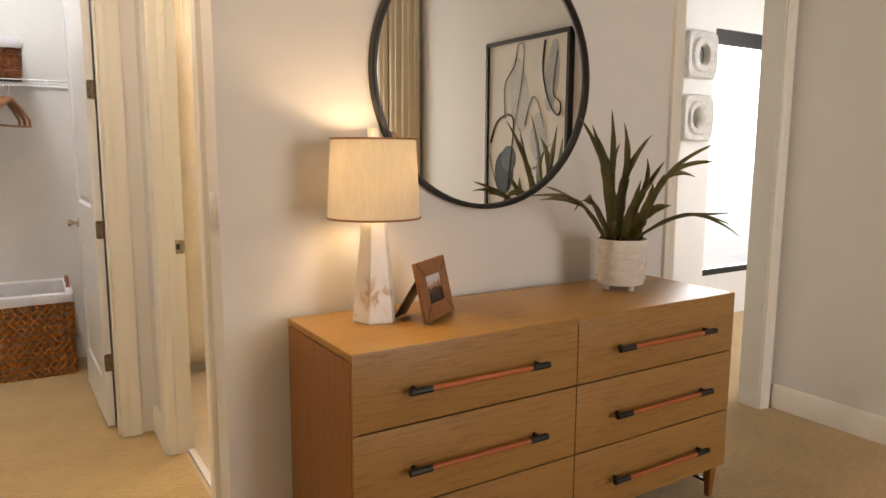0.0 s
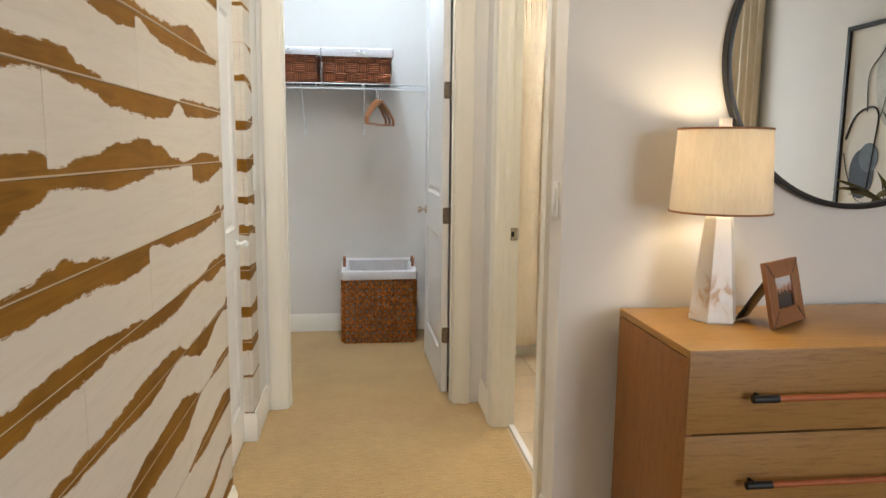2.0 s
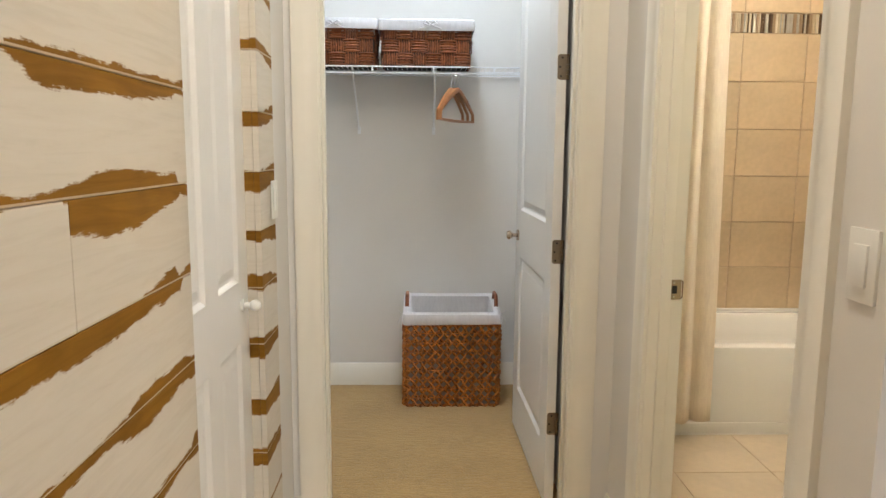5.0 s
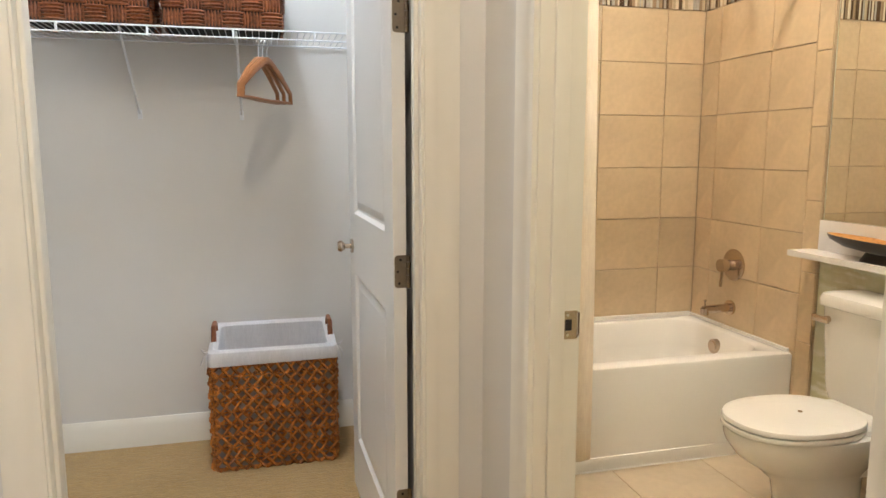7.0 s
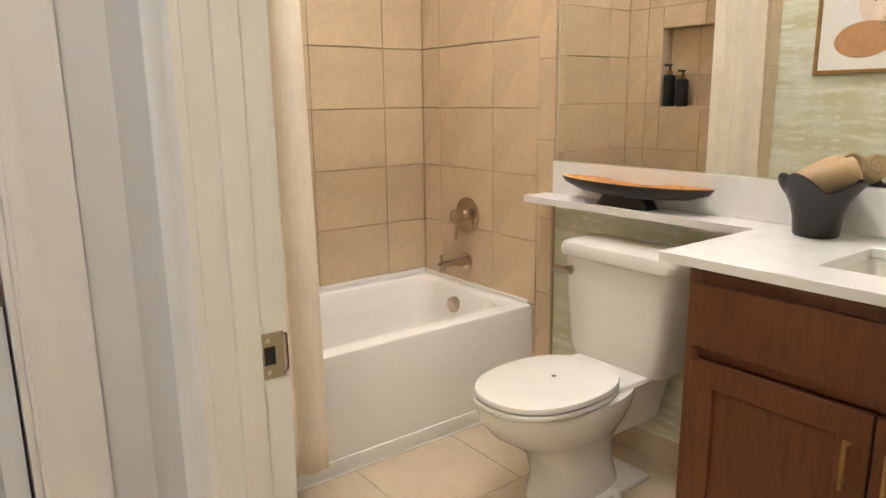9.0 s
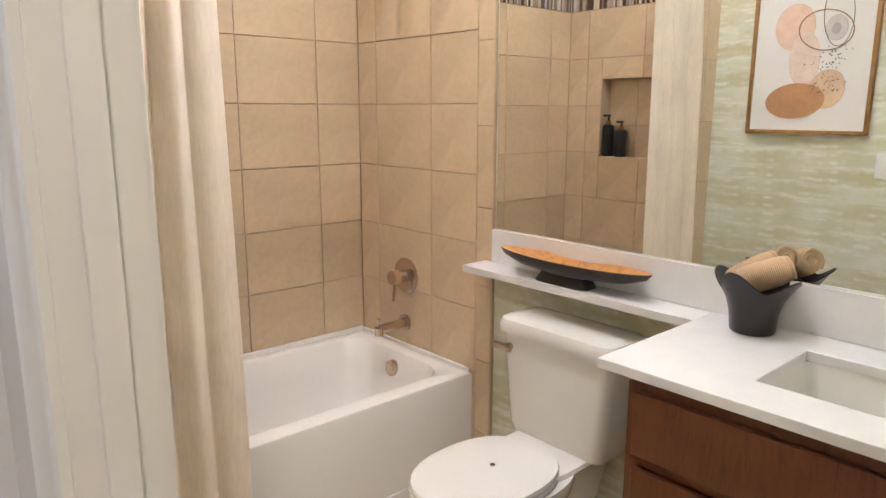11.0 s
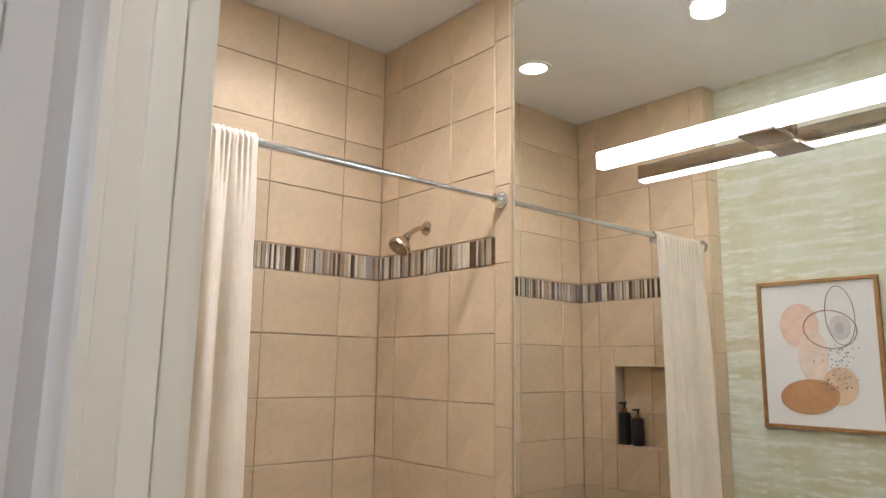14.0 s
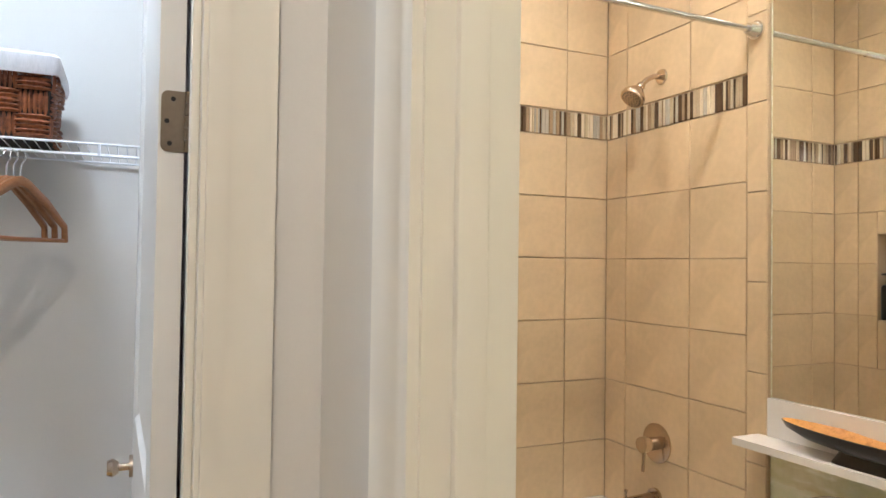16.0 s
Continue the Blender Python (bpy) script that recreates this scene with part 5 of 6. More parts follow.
def shower_curtain():
    c = thing("shower_curtain", (1.64, RODY, 0.11), "cream linen shower curtain gathered on the rod by its pocket", "curtain")
    bm = bmesh.new()
    n, nz = 260, 26
    # the back of the rod pocket, its ruffled top, then the drop in front of the rod
    levels = [(0.024, RODZ - 0.030), (0.021, RODZ), (0.012, RODZ + 0.014), (0.002, RODZ + 0.026), (-0.011, RODZ + 0.015), (-0.021, RODZ), (-0.020, RODZ - 0.03)]
    levels += [(None, RODZ - 0.03 - (RODZ - 0.14) * (j / nz) ** 1.15) for j in range(1, nz + 1)]
    rows = []
    for depth, z in levels:
        t = max(0.0, (RODZ - 0.03 - z) / (RODZ - 0.14))
        row = []
        for i in range(n + 1):
            u = i / n
            gather = math.sin(2 * math.pi * (19 * u + 0.7 * math.sin(7 * u))) * 0.6 + math.sin(2 * math.pi * 31 * u + 1.0) * 0.4
            x = 1.435 + 0.455 * u + 0.012 * math.sin(3 * t + 5 * u) - 0.012 * t * u
            amp = (0.006 + 0.026 * min(1, t * 4)) * (0.75 + 0.25 * math.sin(9 * u + 1.3))
            fold = 2 * abs(math.sin(math.pi * (3.6 * u + 0.25 * math.sin(8 * u) + 0.10 * t))) ** 1.2 - 1
            flat = min(1, max(0, (u - 0.68) / 0.2))
            y = RODY + (-0.020 if depth is None else depth) - 0.035 * t + 0.006 * gather * max(0.0, 1 - 13 * t)
            if depth is None:
                y -= amp * (fold * (1 - 0.65 * flat) + 0.35 * flat)
            if z > RODZ + 0.013:
                z_here = z + 0.006 * gather
            else:
                z_here = z + 0.006 * t * math.sin(9 * u)
            row.append(bm.verts.new((x, y, z_here)))
        rows.append(row)
    for a, b in zip(rows, rows[1:]):
        for i in range(n):
            bm.faces.new((a[i], a[i + 1], b[i + 1], b[i]))
    ob = part("fabric", bm, CURTAIN, c)
    md = ob.modifiers.new("thickness", "SOLIDIFY")
    md.thickness, md.offset = 0.002, 0
    return c


shower_curtain()


def bottle(x, y, z, h):
    b = thing("pump_bottle", (x, y, z), "black pump bottle with a gold collar in the niche", "bottle", "bottles in the niche")
    bm = bmesh.new()
    lathe(bm, x, y, [(0.030, z), (0.033, z + 0.004), (0.033, z + h * 0.68), (0.028, z + h * 0.74), (0.012, z + h * 0.77)], 24)
    part("body", bm, plain("black_bottle", (0.012, 0.013, 0.015), 0.3), b)
    bm = bmesh.new()
    tube(bm, (x, y, z + h * 0.76), (x, y, z + h * 0.85), 0.014, seg=16)
    part("collar", bm, BRASS, b)
    bm = bmesh.new()
    tube(bm, (x, y, z + h * 0.85), (x, y, z + h), 0.006, seg=10)
    box(bm, x - 0.010, x + 0.045, y - 0.009, y + 0.009, z + h * 0.95, z + h, bevel=0.003)
    part("pump", bm, BLACK, b)
    return b


bottle(1.382, 5.735, NZ0 + 0.007, 0.235)
bottle(1.382, 5.648, NZ0 + 0.007, 0.20)

# ---- toilet ----


def toilet(yc):
    t = thing("toilet", (2.55, yc, 0), "white two-piece toilet with the lid closed", "toilet")
    bm = bmesh.new()
    n = 36
    rings = []
    for z, x0, x1, wy, egg in ((0.0, 2.385, 2.74, 0.112, -0.05), (0.02, 2.385, 2.74, 0.110, -0.05), (0.09, 2.395, 2.72, 0.092, -0.05), (0.17, 2.375, 2.72, 0.096, 0.0), (0.225, 2.31, 2.73, 0.124, 0.04), (0.275, 2.235, 2.74, 0.158, 0.07), (0.325, 2.197, 2.75, 0.178, 0.10), (0.355, 2.187, 2.755, 0.184, 0.10), (0.372, 2.190, 2.755, 0.182, 0.10)):
        rings.append(ring((x0 + x1) / 2, yc, (x1 - x0) / 2, wy, z, n, egg, 2.25))
    loft(bm, rings)
    part("bowl", bm, PORCELAIN, t)
    bm = bmesh.new()
    loft(bm, [rrect(2.72, yc, 0.17, 0.10, 0.03, 0.20, 5), rrect(2.74, yc, 0.165, 0.125, 0.035, 0.32, 5), rrect(2.745, yc, 0.165, 0.150, 0.04, 0.374, 5), rrect(2.745, yc, 0.160, 0.146, 0.04, 0.386, 5)])
    part("deck", bm, PORCELAIN, t)
    bm = bmesh.new()
    loft(bm, [ring(2.428, yc, 0.243 * s, 0.184 * s, z, n, 0.03, 2.3) for s, z in ((0.985, 0.375), (1.0, 0.379), (1.0, 0.389), (0.985, 0.393))])
    part("seat", bm, PORCELAIN, t)
    bm = bmesh.new()
    loft(bm, [ring(2.430, yc, 0.242 * s, 0.183 * s, z, n, 0.03, 2.3) for s, z in ((0.985, 0.396), (1.0, 0.399), (1.0, 0.408), (0.985, 0.414), (0.90, 0.416), (0.5, 0.417))])
    lid = part("lid", bm, PORCELAIN, t)
    bm = bmesh.new()
    tube(bm, (2.461, yc + 0.0, 0.416), (2.461, yc + 0.0, 0.420), 0.008, seg=12)
    part("stud", bm, NICKEL, lid, "small metal stud in the lid")
    bm = bmesh.new()
    rings = [rrect(2.825, yc, 0.085, 0.185, 0.03, 0.385, 5), rrect(2.822, yc, 0.092, 0.195, 0.035, 0.42, 5), rrect(2.818, yc, 0.098, 0.222, 0.04, 0.70, 5), rrect(2.818, yc, 0.098, 0.224, 0.04, 0.735, 5)]
    loft(bm, rings)
    part("tank", bm, PORCELAIN, t)
    bm = bmesh.new()
    loft(bm, [rrect(2.815, yc, 0.108 + o, 0.236 + o, 0.045, z, 6) for o, z in ((-0.01, 0.735), (0.0, 0.74), (0.002, 0.765), (-0.006, 0.783), (-0.03, 0.792), (-0.06, 0.795))])
    part("tank_lid", bm, PORCELAIN, t)
    bm = bmesh.new()
    tube(bm, (2.724, yc + 0.175, 0.69), (2.706, yc + 0.175, 0.69), 0.013, seg=14)
    box(bm, 2.696, 2.708, yc + 0.155, yc + 0.235, 0.676, 0.70, bevel=0.005)
    part("flush_lever", bm, NICKEL, t, "nickel flush lever")
    for s in (-1, 1):
        bm = bmesh.new()
        lathe(bm, 2.63, yc + s * 0.128, [(0.022, 0.0), (0.022, 0.008), (0.014, 0.024), (0.002, 0.028)], 14)
        part("bolt_cap", bm, PORCELAIN, t)
    part("foot_flange", boxes((2.50, 2.80, yc - 0.135, yc + 0.135, 0.0, 0.018), bevel=0.006), PORCELAIN, t)
    return t


toilet(4.702)

# ---- vanity ----
VY0, VY1, VX, CTX = DRESSWALL + 0.13, 4.20, 2.385, 2.35


def vanity():
    v = thing("vanity_cabinet", ((VX + BATHR) / 2, (VY0 + VY1) / 2, 0), "dark cherry vanity cabinet with shaker doors", "cabinet")
    part("body", boxes((VX + 0.02, BATHR - 0.002, VY0, VY1, 0.09, 0.73), (VX + 0.02, BATHR - 0.002, VY1 - 0.018, VY1, 0.73, 0.884)), WALNUT, v)
    part("toe_kick", boxes((VX + 0.07, BATHR - 0.002, VY0, VY1 - 0.01, 0.0, 0.09)), WALNUT, v)
    part("face_frame", boxes((VX, VX + 0.02, VY1 - 0.035, VY1, 0.09, 0.884), (VX, VX + 0.02, VY0, VY1 - 0.035, 0.868, 0.884), (VX, VX + 0.02, VY0, VY1 - 0.035, 0.09, 0.115), (VX, VX + 0.02, VY0, VY1 - 0.035, 0.668, 0.868), bevel=0.001), WALNUT, v)
    part("drawer_front", boxes((VX - 0.018, VX + 0.001, VY0 + 0.03, VY1 - 0.022, 0.695, 0.848), bevel=0.004), WALNUT, v)
    d0 = VY1 - 0.026
    for y1, y0, hy in ((d0, d0 - 0.40, d0 - 0.365), (d0 - 0.406, d0 - 0.806, d0 - 0.441)):
        f = 0.062
        bm = hoop(bmesh.new(), (y0, y1, 0.118, 0.662), (y0 + f, y1 - f, 0.118 + f, 0.662 - f), VX + 0.001, VX - 0.018, lambda u, v, d: (d, u, v))
        dr = part("door", bm, WALNUT, v, "shaker cabinet door")
        part("panel", boxes((VX - 0.008, VX - 0.002, y0 + f - 0.004, y1 - f + 0.004, 0.118 + f - 0.004, 0.662 - f + 0.004)), WALNUT, dr)
        bm = bmesh.new()
        tube(bm, (VX - 0.045, hy, 0.50), (VX - 0.045, hy, 0.605), 0.005, seg=10)
        for z in (0.515, 0.59):
            tube(bm, (VX - 0.045, hy, z), (VX - 0.018, hy, z), 0.004, seg=8)
        part("handle", bm, BRASS, dr, "slim brass bar handle")
    return v


vanity()
SX0, SX1, SY0, SY1 = 2.485, 2.765, 3.50, 3.96
ct = thing("countertop", ((CTX + BATHR) / 2, 4.0, 0.88), "white quartz vanity top with a ledge over the toilet", "countertop")
part("slab", hoop(bmesh.new(), (CTX, BATHR - 0.002, VY0, 4.265), (SX0, SX1, SY0, SY1), 0.886, 0.91, lambda u, v, d: (u, v, d)), QUARTZ, ct, smooth=False)
part("ledge", boxes((2.782, BATHR - 0.002, 4.265, 5.146, 0.886, 0.91), (2.782, TILER - 0.002, 5.146, 5.182, 0.886, 0.91)), QUARTZ, ct, smooth=False)
part("backsplash", boxes((BATHR - 0.020, BATHR - 0.002, VY0, 5.146, 0.911, 1.035), bevel=0.001), QUARTZ, ct, smooth=False)
sk = thing("sink", ((SX0 + SX1) / 2, (SY0 + SY1) / 2, 0.74), "white undermount rectangular sink basin", "sink")
bm = bmesh.new()
sx, sy, hx, hy = (SX0 + SX1) / 2, (SY0 + SY1) / 2, (SX1 - SX0) / 2, (SY1 - SY0) / 2
loft(bm, [rrect(sx, sy, hx + 0.02, hy + 0.02, 0.03, 0.885, 5), rrect(sx, sy, hx + 0.004, hy + 0.004, 0.03, 0.885, 5), rrect(sx, sy, hx, hy, 0.03, 0.865, 5), rrect(sx, sy, hx - 0.012, hy - 0.015, 0.04, 0.775, 5), rrect(sx, sy, hx - 0.035, hy - 0.045, 0.04, 0.755, 5), rrect(sx, sy, 0.03, 0.03, 0.02, 0.748, 5)], False, True)
part("basin", bm, PORCELAIN, sk)

vm = thing("vanity_mirror", (BATHR, 4.1, 1.036), "tall frameless bathroom mirror above the ledge", "mirror")
part("glass", boxes((BATHR - 0.006, BATHR - 0.001, VY0 + 0.05, 5.138, 1.037, 3.06)), MIRROR, vm, smooth=False)


def vanity_light():
    l = thing("vanity_light", (BATHR, 4.15, 2.2), "lit square-tube vanity bar light on a nickel bracket", "wall lamp")
    y0, y1, x, z = 3.62, 4.655, 2.802, 2.285
    part("diffuser", boxes((x - 0.024, x + 0.012, y0, y1, z - 0.026, z + 0.026), bevel=0.004), glow("bar_diffuser", (1.0, 0.90, 0.755), 24.0), l, "white glowing acrylic tube")
    part("back_channel", boxes((x + 0.0125, x + 0.024, y0 + 0.004, y1 - 0.004, z - 0.022, z + 0.027), bevel=0.002), NICKEL, l, "brushed nickel channel behind the tube")
    part("back_plate", boxes((BATHR - 0.022, BATHR - 0.006, 4.10, 4.20, z - 0.040, z + 0.040), bevel=0.003), NICKEL, l)
    part("bracket", boxes((x - 0.016, BATHR - 0.02, 4.10, 4.20, z - 0.036, z - 0.0265), bevel=0.002), HINGE, l)
    return l


vanity_light()


def downlight(x, y):
    d = thing("downlight", (x, y, CEILING), "recessed round ceiling downlight, lit", "ceiling light", "recessed ceiling lights")
    bm = bmesh.new()
    loft(bm, [ring(x, y, r, r, CEILING + z, 40) for r, z in ((0.095, 0.0), (0.093, -0.006), (0.072, -0.008), (0.068, -0.002), (0.068, 0.001))], False, False)
    part("rim", bm, PLASTIC, d)
    bm = bmesh.new()
    tube(bm, (x, y, CEILING - 0.003), (x, y, CEILING + 0.001), 0.069, seg=40)
    part("lens", bm, glow("downlight_lens", (1.0, 0.88, 0.72), 8.0), d)
    return d


# last two, hall and closet: unseen fittings, assumed to match the bathroom ones
for p in ((2.26, 5.62), (2.19, 4.70), (0.65, 3.0), (0.55, 5.1)):
    downlight(*p)

BURL = wood("burl_inlay", (0.60, 0.30, 0.08), (0.30, 0.11, 0.022), (9, 9, 9), 0.3, scale=4)


def boat_bowl(x, y, z):
    b = thing("boat_bowl", (x, y, z), "long black footed tray with an amber burl inside", "bowl")
    bm = bmesh.new()
    n = 44
    prof = [(0.045, 0.12, 0.036), (0.055, 0.225, 0.044), (0.062, 0.288, 0.060), (0.064, 0.304, 0.078), (0.0625, 0.302, 0.080)]

    def bring(rx, ry, zz, up):
        return [(px, py, pz + up * abs((py - y) / 0.292) ** 2 * 0.006) for px, py, pz in ring(x, y, rx, ry, z + zz, n)]

    rows = [bring(a, c, d, 1 if d > 0.05 else 0.4) for a, c, d in prof]
    loft(bm, rows, True, False)
    part("shell", bm, EBONY, b)
    bm = bmesh.new()
    loft(bm, [bring(a, c, d, 1 if d > 0.05 else 0.4) for a, c, d in ((0.0625, 0.302, 0.080), (0.058, 0.293, 0.076), (0.051, 0.235, 0.062), (0.03, 0.10, 0.052))], False, True)
    part("inlay", bm, BURL, b, "glossy amber burl inlay")
    bm = bmesh.new()
    loft(bm, [ring(x, y + 0.015, a, c, z + d, 32, 0, 5) for a, c, d in ((0.042, 0.108, 0), (0.041, 0.106, 0.006), (0.034, 0.084, 0.038))])
    part("foot", bm, EBONY, b)
    return b


boat_bowl(2.845, 4.738, 0.91)


def ruffle_bowl(x, y, z):
    b = thing("ruffle_bowl", (x, y, z), "black flared bowl with a wavy rim", "bowl")
    bm = bmesh.new()
    n = 56

    def rr(r, zz, wav):
        out = []
        for i in range(n):
            a = 2 * math.pi * i / n
            q = r * (1 + 0.16 * wav * math.cos(4 * a + 0.6))
            out.append((x + q * math.cos(a), y + q * math.sin(a) * 1.06, z + zz + 0.022 * wav * math.cos(4 * a + 0.6) + 0.008 * wav * math.cos(2 * a)))
        return out

    rows = [rr(0.050, 0.0, 0), rr(0.053, 0.004, 0), rr(0.057, 0.05, 0), rr(0.068, 0.09, 0.3), rr(0.084, 0.122, 0.8), rr(0.094, 0.136, 1), rr(0.092, 0.140, 1), rr(0.077, 0.122, 0.8), rr(0.060, 0.085, 0.3), rr(0.045, 0.02, 0)]
    loft(bm, rows)
    part("bowl", bm, EBONY, b)
    return b


ruffle_bowl(2.815, 4.118, 0.91)


def rolled_towel(x, y, z, turn, tilt, length=0.17, r=0.045):
    t = thing("rolled_towel", (x, y, z), "ribbed tan hand towel rolled in the black bowl", "towel", "towels in the bowl")
    bm = bmesh.new()
    rows, n = [], 28
    m = pose(x, y, z, 0, tilt, turn)
    k = 52
    for j in range(k + 1):
        f = j / k
        rad = r * (1 - 0.18 * abs(2 * f - 1) ** 3) * (1 + 0.03 * (1 if j % 2 else -1))
        if j in (0, k):
            rad *= 0.55
        row = []
        for i in range(n):
            a = 2 * math.pi * i / n
            q = rad * (1 + 0.05 * math.sin(3 * a + 2 * f))
            row.append(m @ Vector(((f - 0.5) * length, q * math.cos(a), q * math.sin(a))))
        rows.append(row)
    loft(bm, rows)
    part("roll", bm, TOWEL, t)
    bm = bmesh.new()
    pts = [m @ Vector((length * 0.5 + 0.002, (0.006 + 0.0016 * s) * math.cos(s * 0.6), (0.006 + 0.0016 * s) * math.sin(s * 0.6))) for s in range(18)]
    pipe(bm, pts, 0.005, 6)
    part("coil", bm, TOWEL, t)
    return t


rolled_towel(2.834, 4.138, 1.062, -38, -26, 0.120, 0.035)
rolled_towel(2.806, 4.098, 1.064, -50, -20, 0.125, 0.037)

# ---- pictures ----


def flat_shape(pts, face, axis, sign, depth):
    bm = bmesh.new()
    r0 = [(face, p[0], p[1]) for p in pts]
    r1 = [(face + sign * depth, p[0], p[1]) for p in pts]
    loft(bm, [r0, r1])
    return bm


def ell(cy, cz, ry, rz, turn=0, n=36):
    c, s = math.cos(radians(turn)), math.sin(radians(turn))
    return [(cy + ry * math.cos(2 * math.pi * i / n) * c - rz * math.sin(2 * math.pi * i / n) * s, cz + ry * math.cos(2 * math.pi * i / n) * s + rz * math.sin(2 * math.pi * i / n) * c) for i in range(n)]


def framed(name, label, face, sign, y0, y1, z0, z1, w, d, fmat, smat):
    f = thing(name, (face, (y0 + y1) / 2, z0), label, "picture")
    a, b = sorted((face, face + sign * d))
    part("frame", hoop(bmesh.new(), (y0, y1, z0, z1), (y0 + w, y1 - w, z0 + w, z1 - w), face, face + sign * d, lambda u, v, q: (q, u, v)), fmat, f, smooth=False)
    a, b = sorted((face, face + sign * d * 0.55))
    part("sheet", boxes((a, b, y0 + w * 0.9, y1 - w * 0.9, z0 + w * 0.9, z1 - w * 0.9)), smat, f)
    return f


def bath_picture():
    x = BATHL + 0.004
    y0, y1, z0, z1 = 4.42, 4.962, 1.365, 2.066
    f = framed("framed_print", "abstract print of tan ovals in a slim gilt frame", x, 1, y0, y1, z0, z1, 0.017, 0.028, BRASS, PAPER)
    px = x + 0.0165
    wash = lambda n, c: plain(n, c, 0.85, var=0.15, scale=14, fine=120, relief=0.03)
    w, h = y1 - y0, z1 - z0
    P = lambda u, v: (y1 - u * w, z1 - v * h)
    shapes = [("peach_oval", (0.35, 0.31, 0.165, 0.150, 0), (0.70, 0.50, 0.38), 0), ("pale_stem", (0.45, 0.52, 0.125, 0.175, 0), (0.73, 0.58, 0.47), 1), ("grey_ring", (0.68, 0.33, 0.085, 0.080, 0), (0.58, 0.54, 0.51), 2), ("grey_core", (0.68, 0.335, 0.036, 0.036, 0), (0.42, 0.37, 0.34), 3), ("tan_pebble", (0.65, 0.71, 0.14, 0.125, 12), (0.64, 0.45, 0.29), 1), ("sienna_oval", (0.40, 0.785, 0.245, 0.115, -5), (0.47, 0.25, 0.11), 3)]
    for nm, (u, v, a, c, tr), col, lay in shapes:
        cy, cz = P(u, v)
        part("painted_oval", flat_shape(ell(cy, cz, a * w, c * h, tr), px, "x", 1, 0.0008 + 0.0007 * lay), wash(nm, col), f)
    for (u, v, a, c, tr), mt, r in (((0.69, 0.25, 0.115, 0.195, -4), BLACK, 0.0014), ((0.60, 0.34, 0.215, 0.125, 10), BRASS, 0.0024)):
        cy, cz = P(u, v)
        bm = bmesh.new()
        pts = [(px + 0.004, q[0], q[1]) for q in ell(cy, cz, a * w, c * h, tr)]
        pipe(bm, pts + pts[:1], r, 5)
        part("painted_line", bm, mt, f)
    bm = bmesh.new()
    rng = random.Random(8)
    for k in range(90):
        u, v = rng.gauss(0.64, 0.07), rng.uniform(0.44, 0.74)
        cy, cz = P(u, v)
        tube(bm, (px + 0.002, cy, cz), (px + 0.0045, cy, cz), rng.uniform(0.0015, 0.0035), seg=6)
    tagged(part("painted_dots", bm, EBONY, f), kind="stuff")
    return f


bath_picture()


def bedroom_picture():
    x = RIGHT
    y0, y1, z0, z1 = 0.34, 1.36, 0.80, 2.26
    f = framed("framed_painting", "large abstract painting of dark lines in a deep black frame", x, -1, y0, y1, z0, z1, 0.03, 0.05, BLACK, CANVAS)
    px = x - 0.0285
    w, h = y1 - y0, z1 - z0
    P = lambda u, v: (y0 + u * w, z1 - v * h)
    washes = [((0.42, 0.30, 0.11, 0.20, 8), (0.56, 0.57, 0.55)), ((0.80, 0.22, 0.07, 0.18, -6), (0.44, 0.46, 0.47)), ((0.66, 0.52, 0.09, 0.12, 0), (0.52, 0.54, 0.54)), ((0.24, 0.72, 0.12, 0.12, 0), (0.07, 0.085, 0.11)), ((0.30, 0.64, 0.09, 0.07, 0), (0.13, 0.16, 0.20))]
    for k, ((u, v, a, c, tr), col) in enumerate(washes):
        cy, cz = P(u, v)
        part("painted_wash", flat_shape(ell(cy, cz, a * w, c * h, tr), px, "x", -1, 0.001 + 0.0006 * k), plain("wash_paint", col, 0.8, var=0.25, scale=12), f)
    lines = [[(0.25, 0.42), (0.24, 0.24), (0.36, 0.14), (0.40, 0.04), (0.47, 0.05), (0.46, 0.2), (0.38, 0.45)], [(0.72, 0.04), (0.70, 0.2), (0.78, 0.36), (0.88, 0.42), (0.90, 0.36), (0.82, 0.3), (0.86, 0.1)], [(0.06, 0.55), (0.14, 0.44), (0.28, 0.40), (0.36, 0.44), (0.34, 0.6), (0.30, 0.82)], [(0.05, 0.62), (0.10, 0.72), (0.2, 0.84), (0.32, 0.86)], [(0.5, 0.46), (0.58, 0.32), (0.66, 0.36), (0.72, 0.48)], [(0.45, 0.75), (0.5, 0.9), (0.48, 0.97)]]
    for k, ln in enumerate(lines):
        pts = []
        ends = [ln[0]] + ln + [ln[-1]]
        for p0, p1, p2, p3 in zip(ends, ends[1:], ends[2:], ends[3:]):
            for q in range(6):
                t = q / 6
                pts.append(tuple(0.5 * (2 * b + (c - a) * t + (2 * a - 5 * b + 4 * c - d) * t * t + (3 * b - a - 3 * c + d) * t ** 3) for a, b, c, d in zip(p0, p1, p2, p3)))
        bm = bmesh.new()
        pipe(bm, [(px - 0.004, *P(u, v)) for u, v in pts + [ln[-1]]], 0.009 if k in (1, 2) else 0.004, 6, 0.004 if k in (1, 2) else 0.002)
        part("painted_line", bm, EBONY, f)
    return f


bedroom_picture()

# ---- seen in the round mirror and through the doorway ----


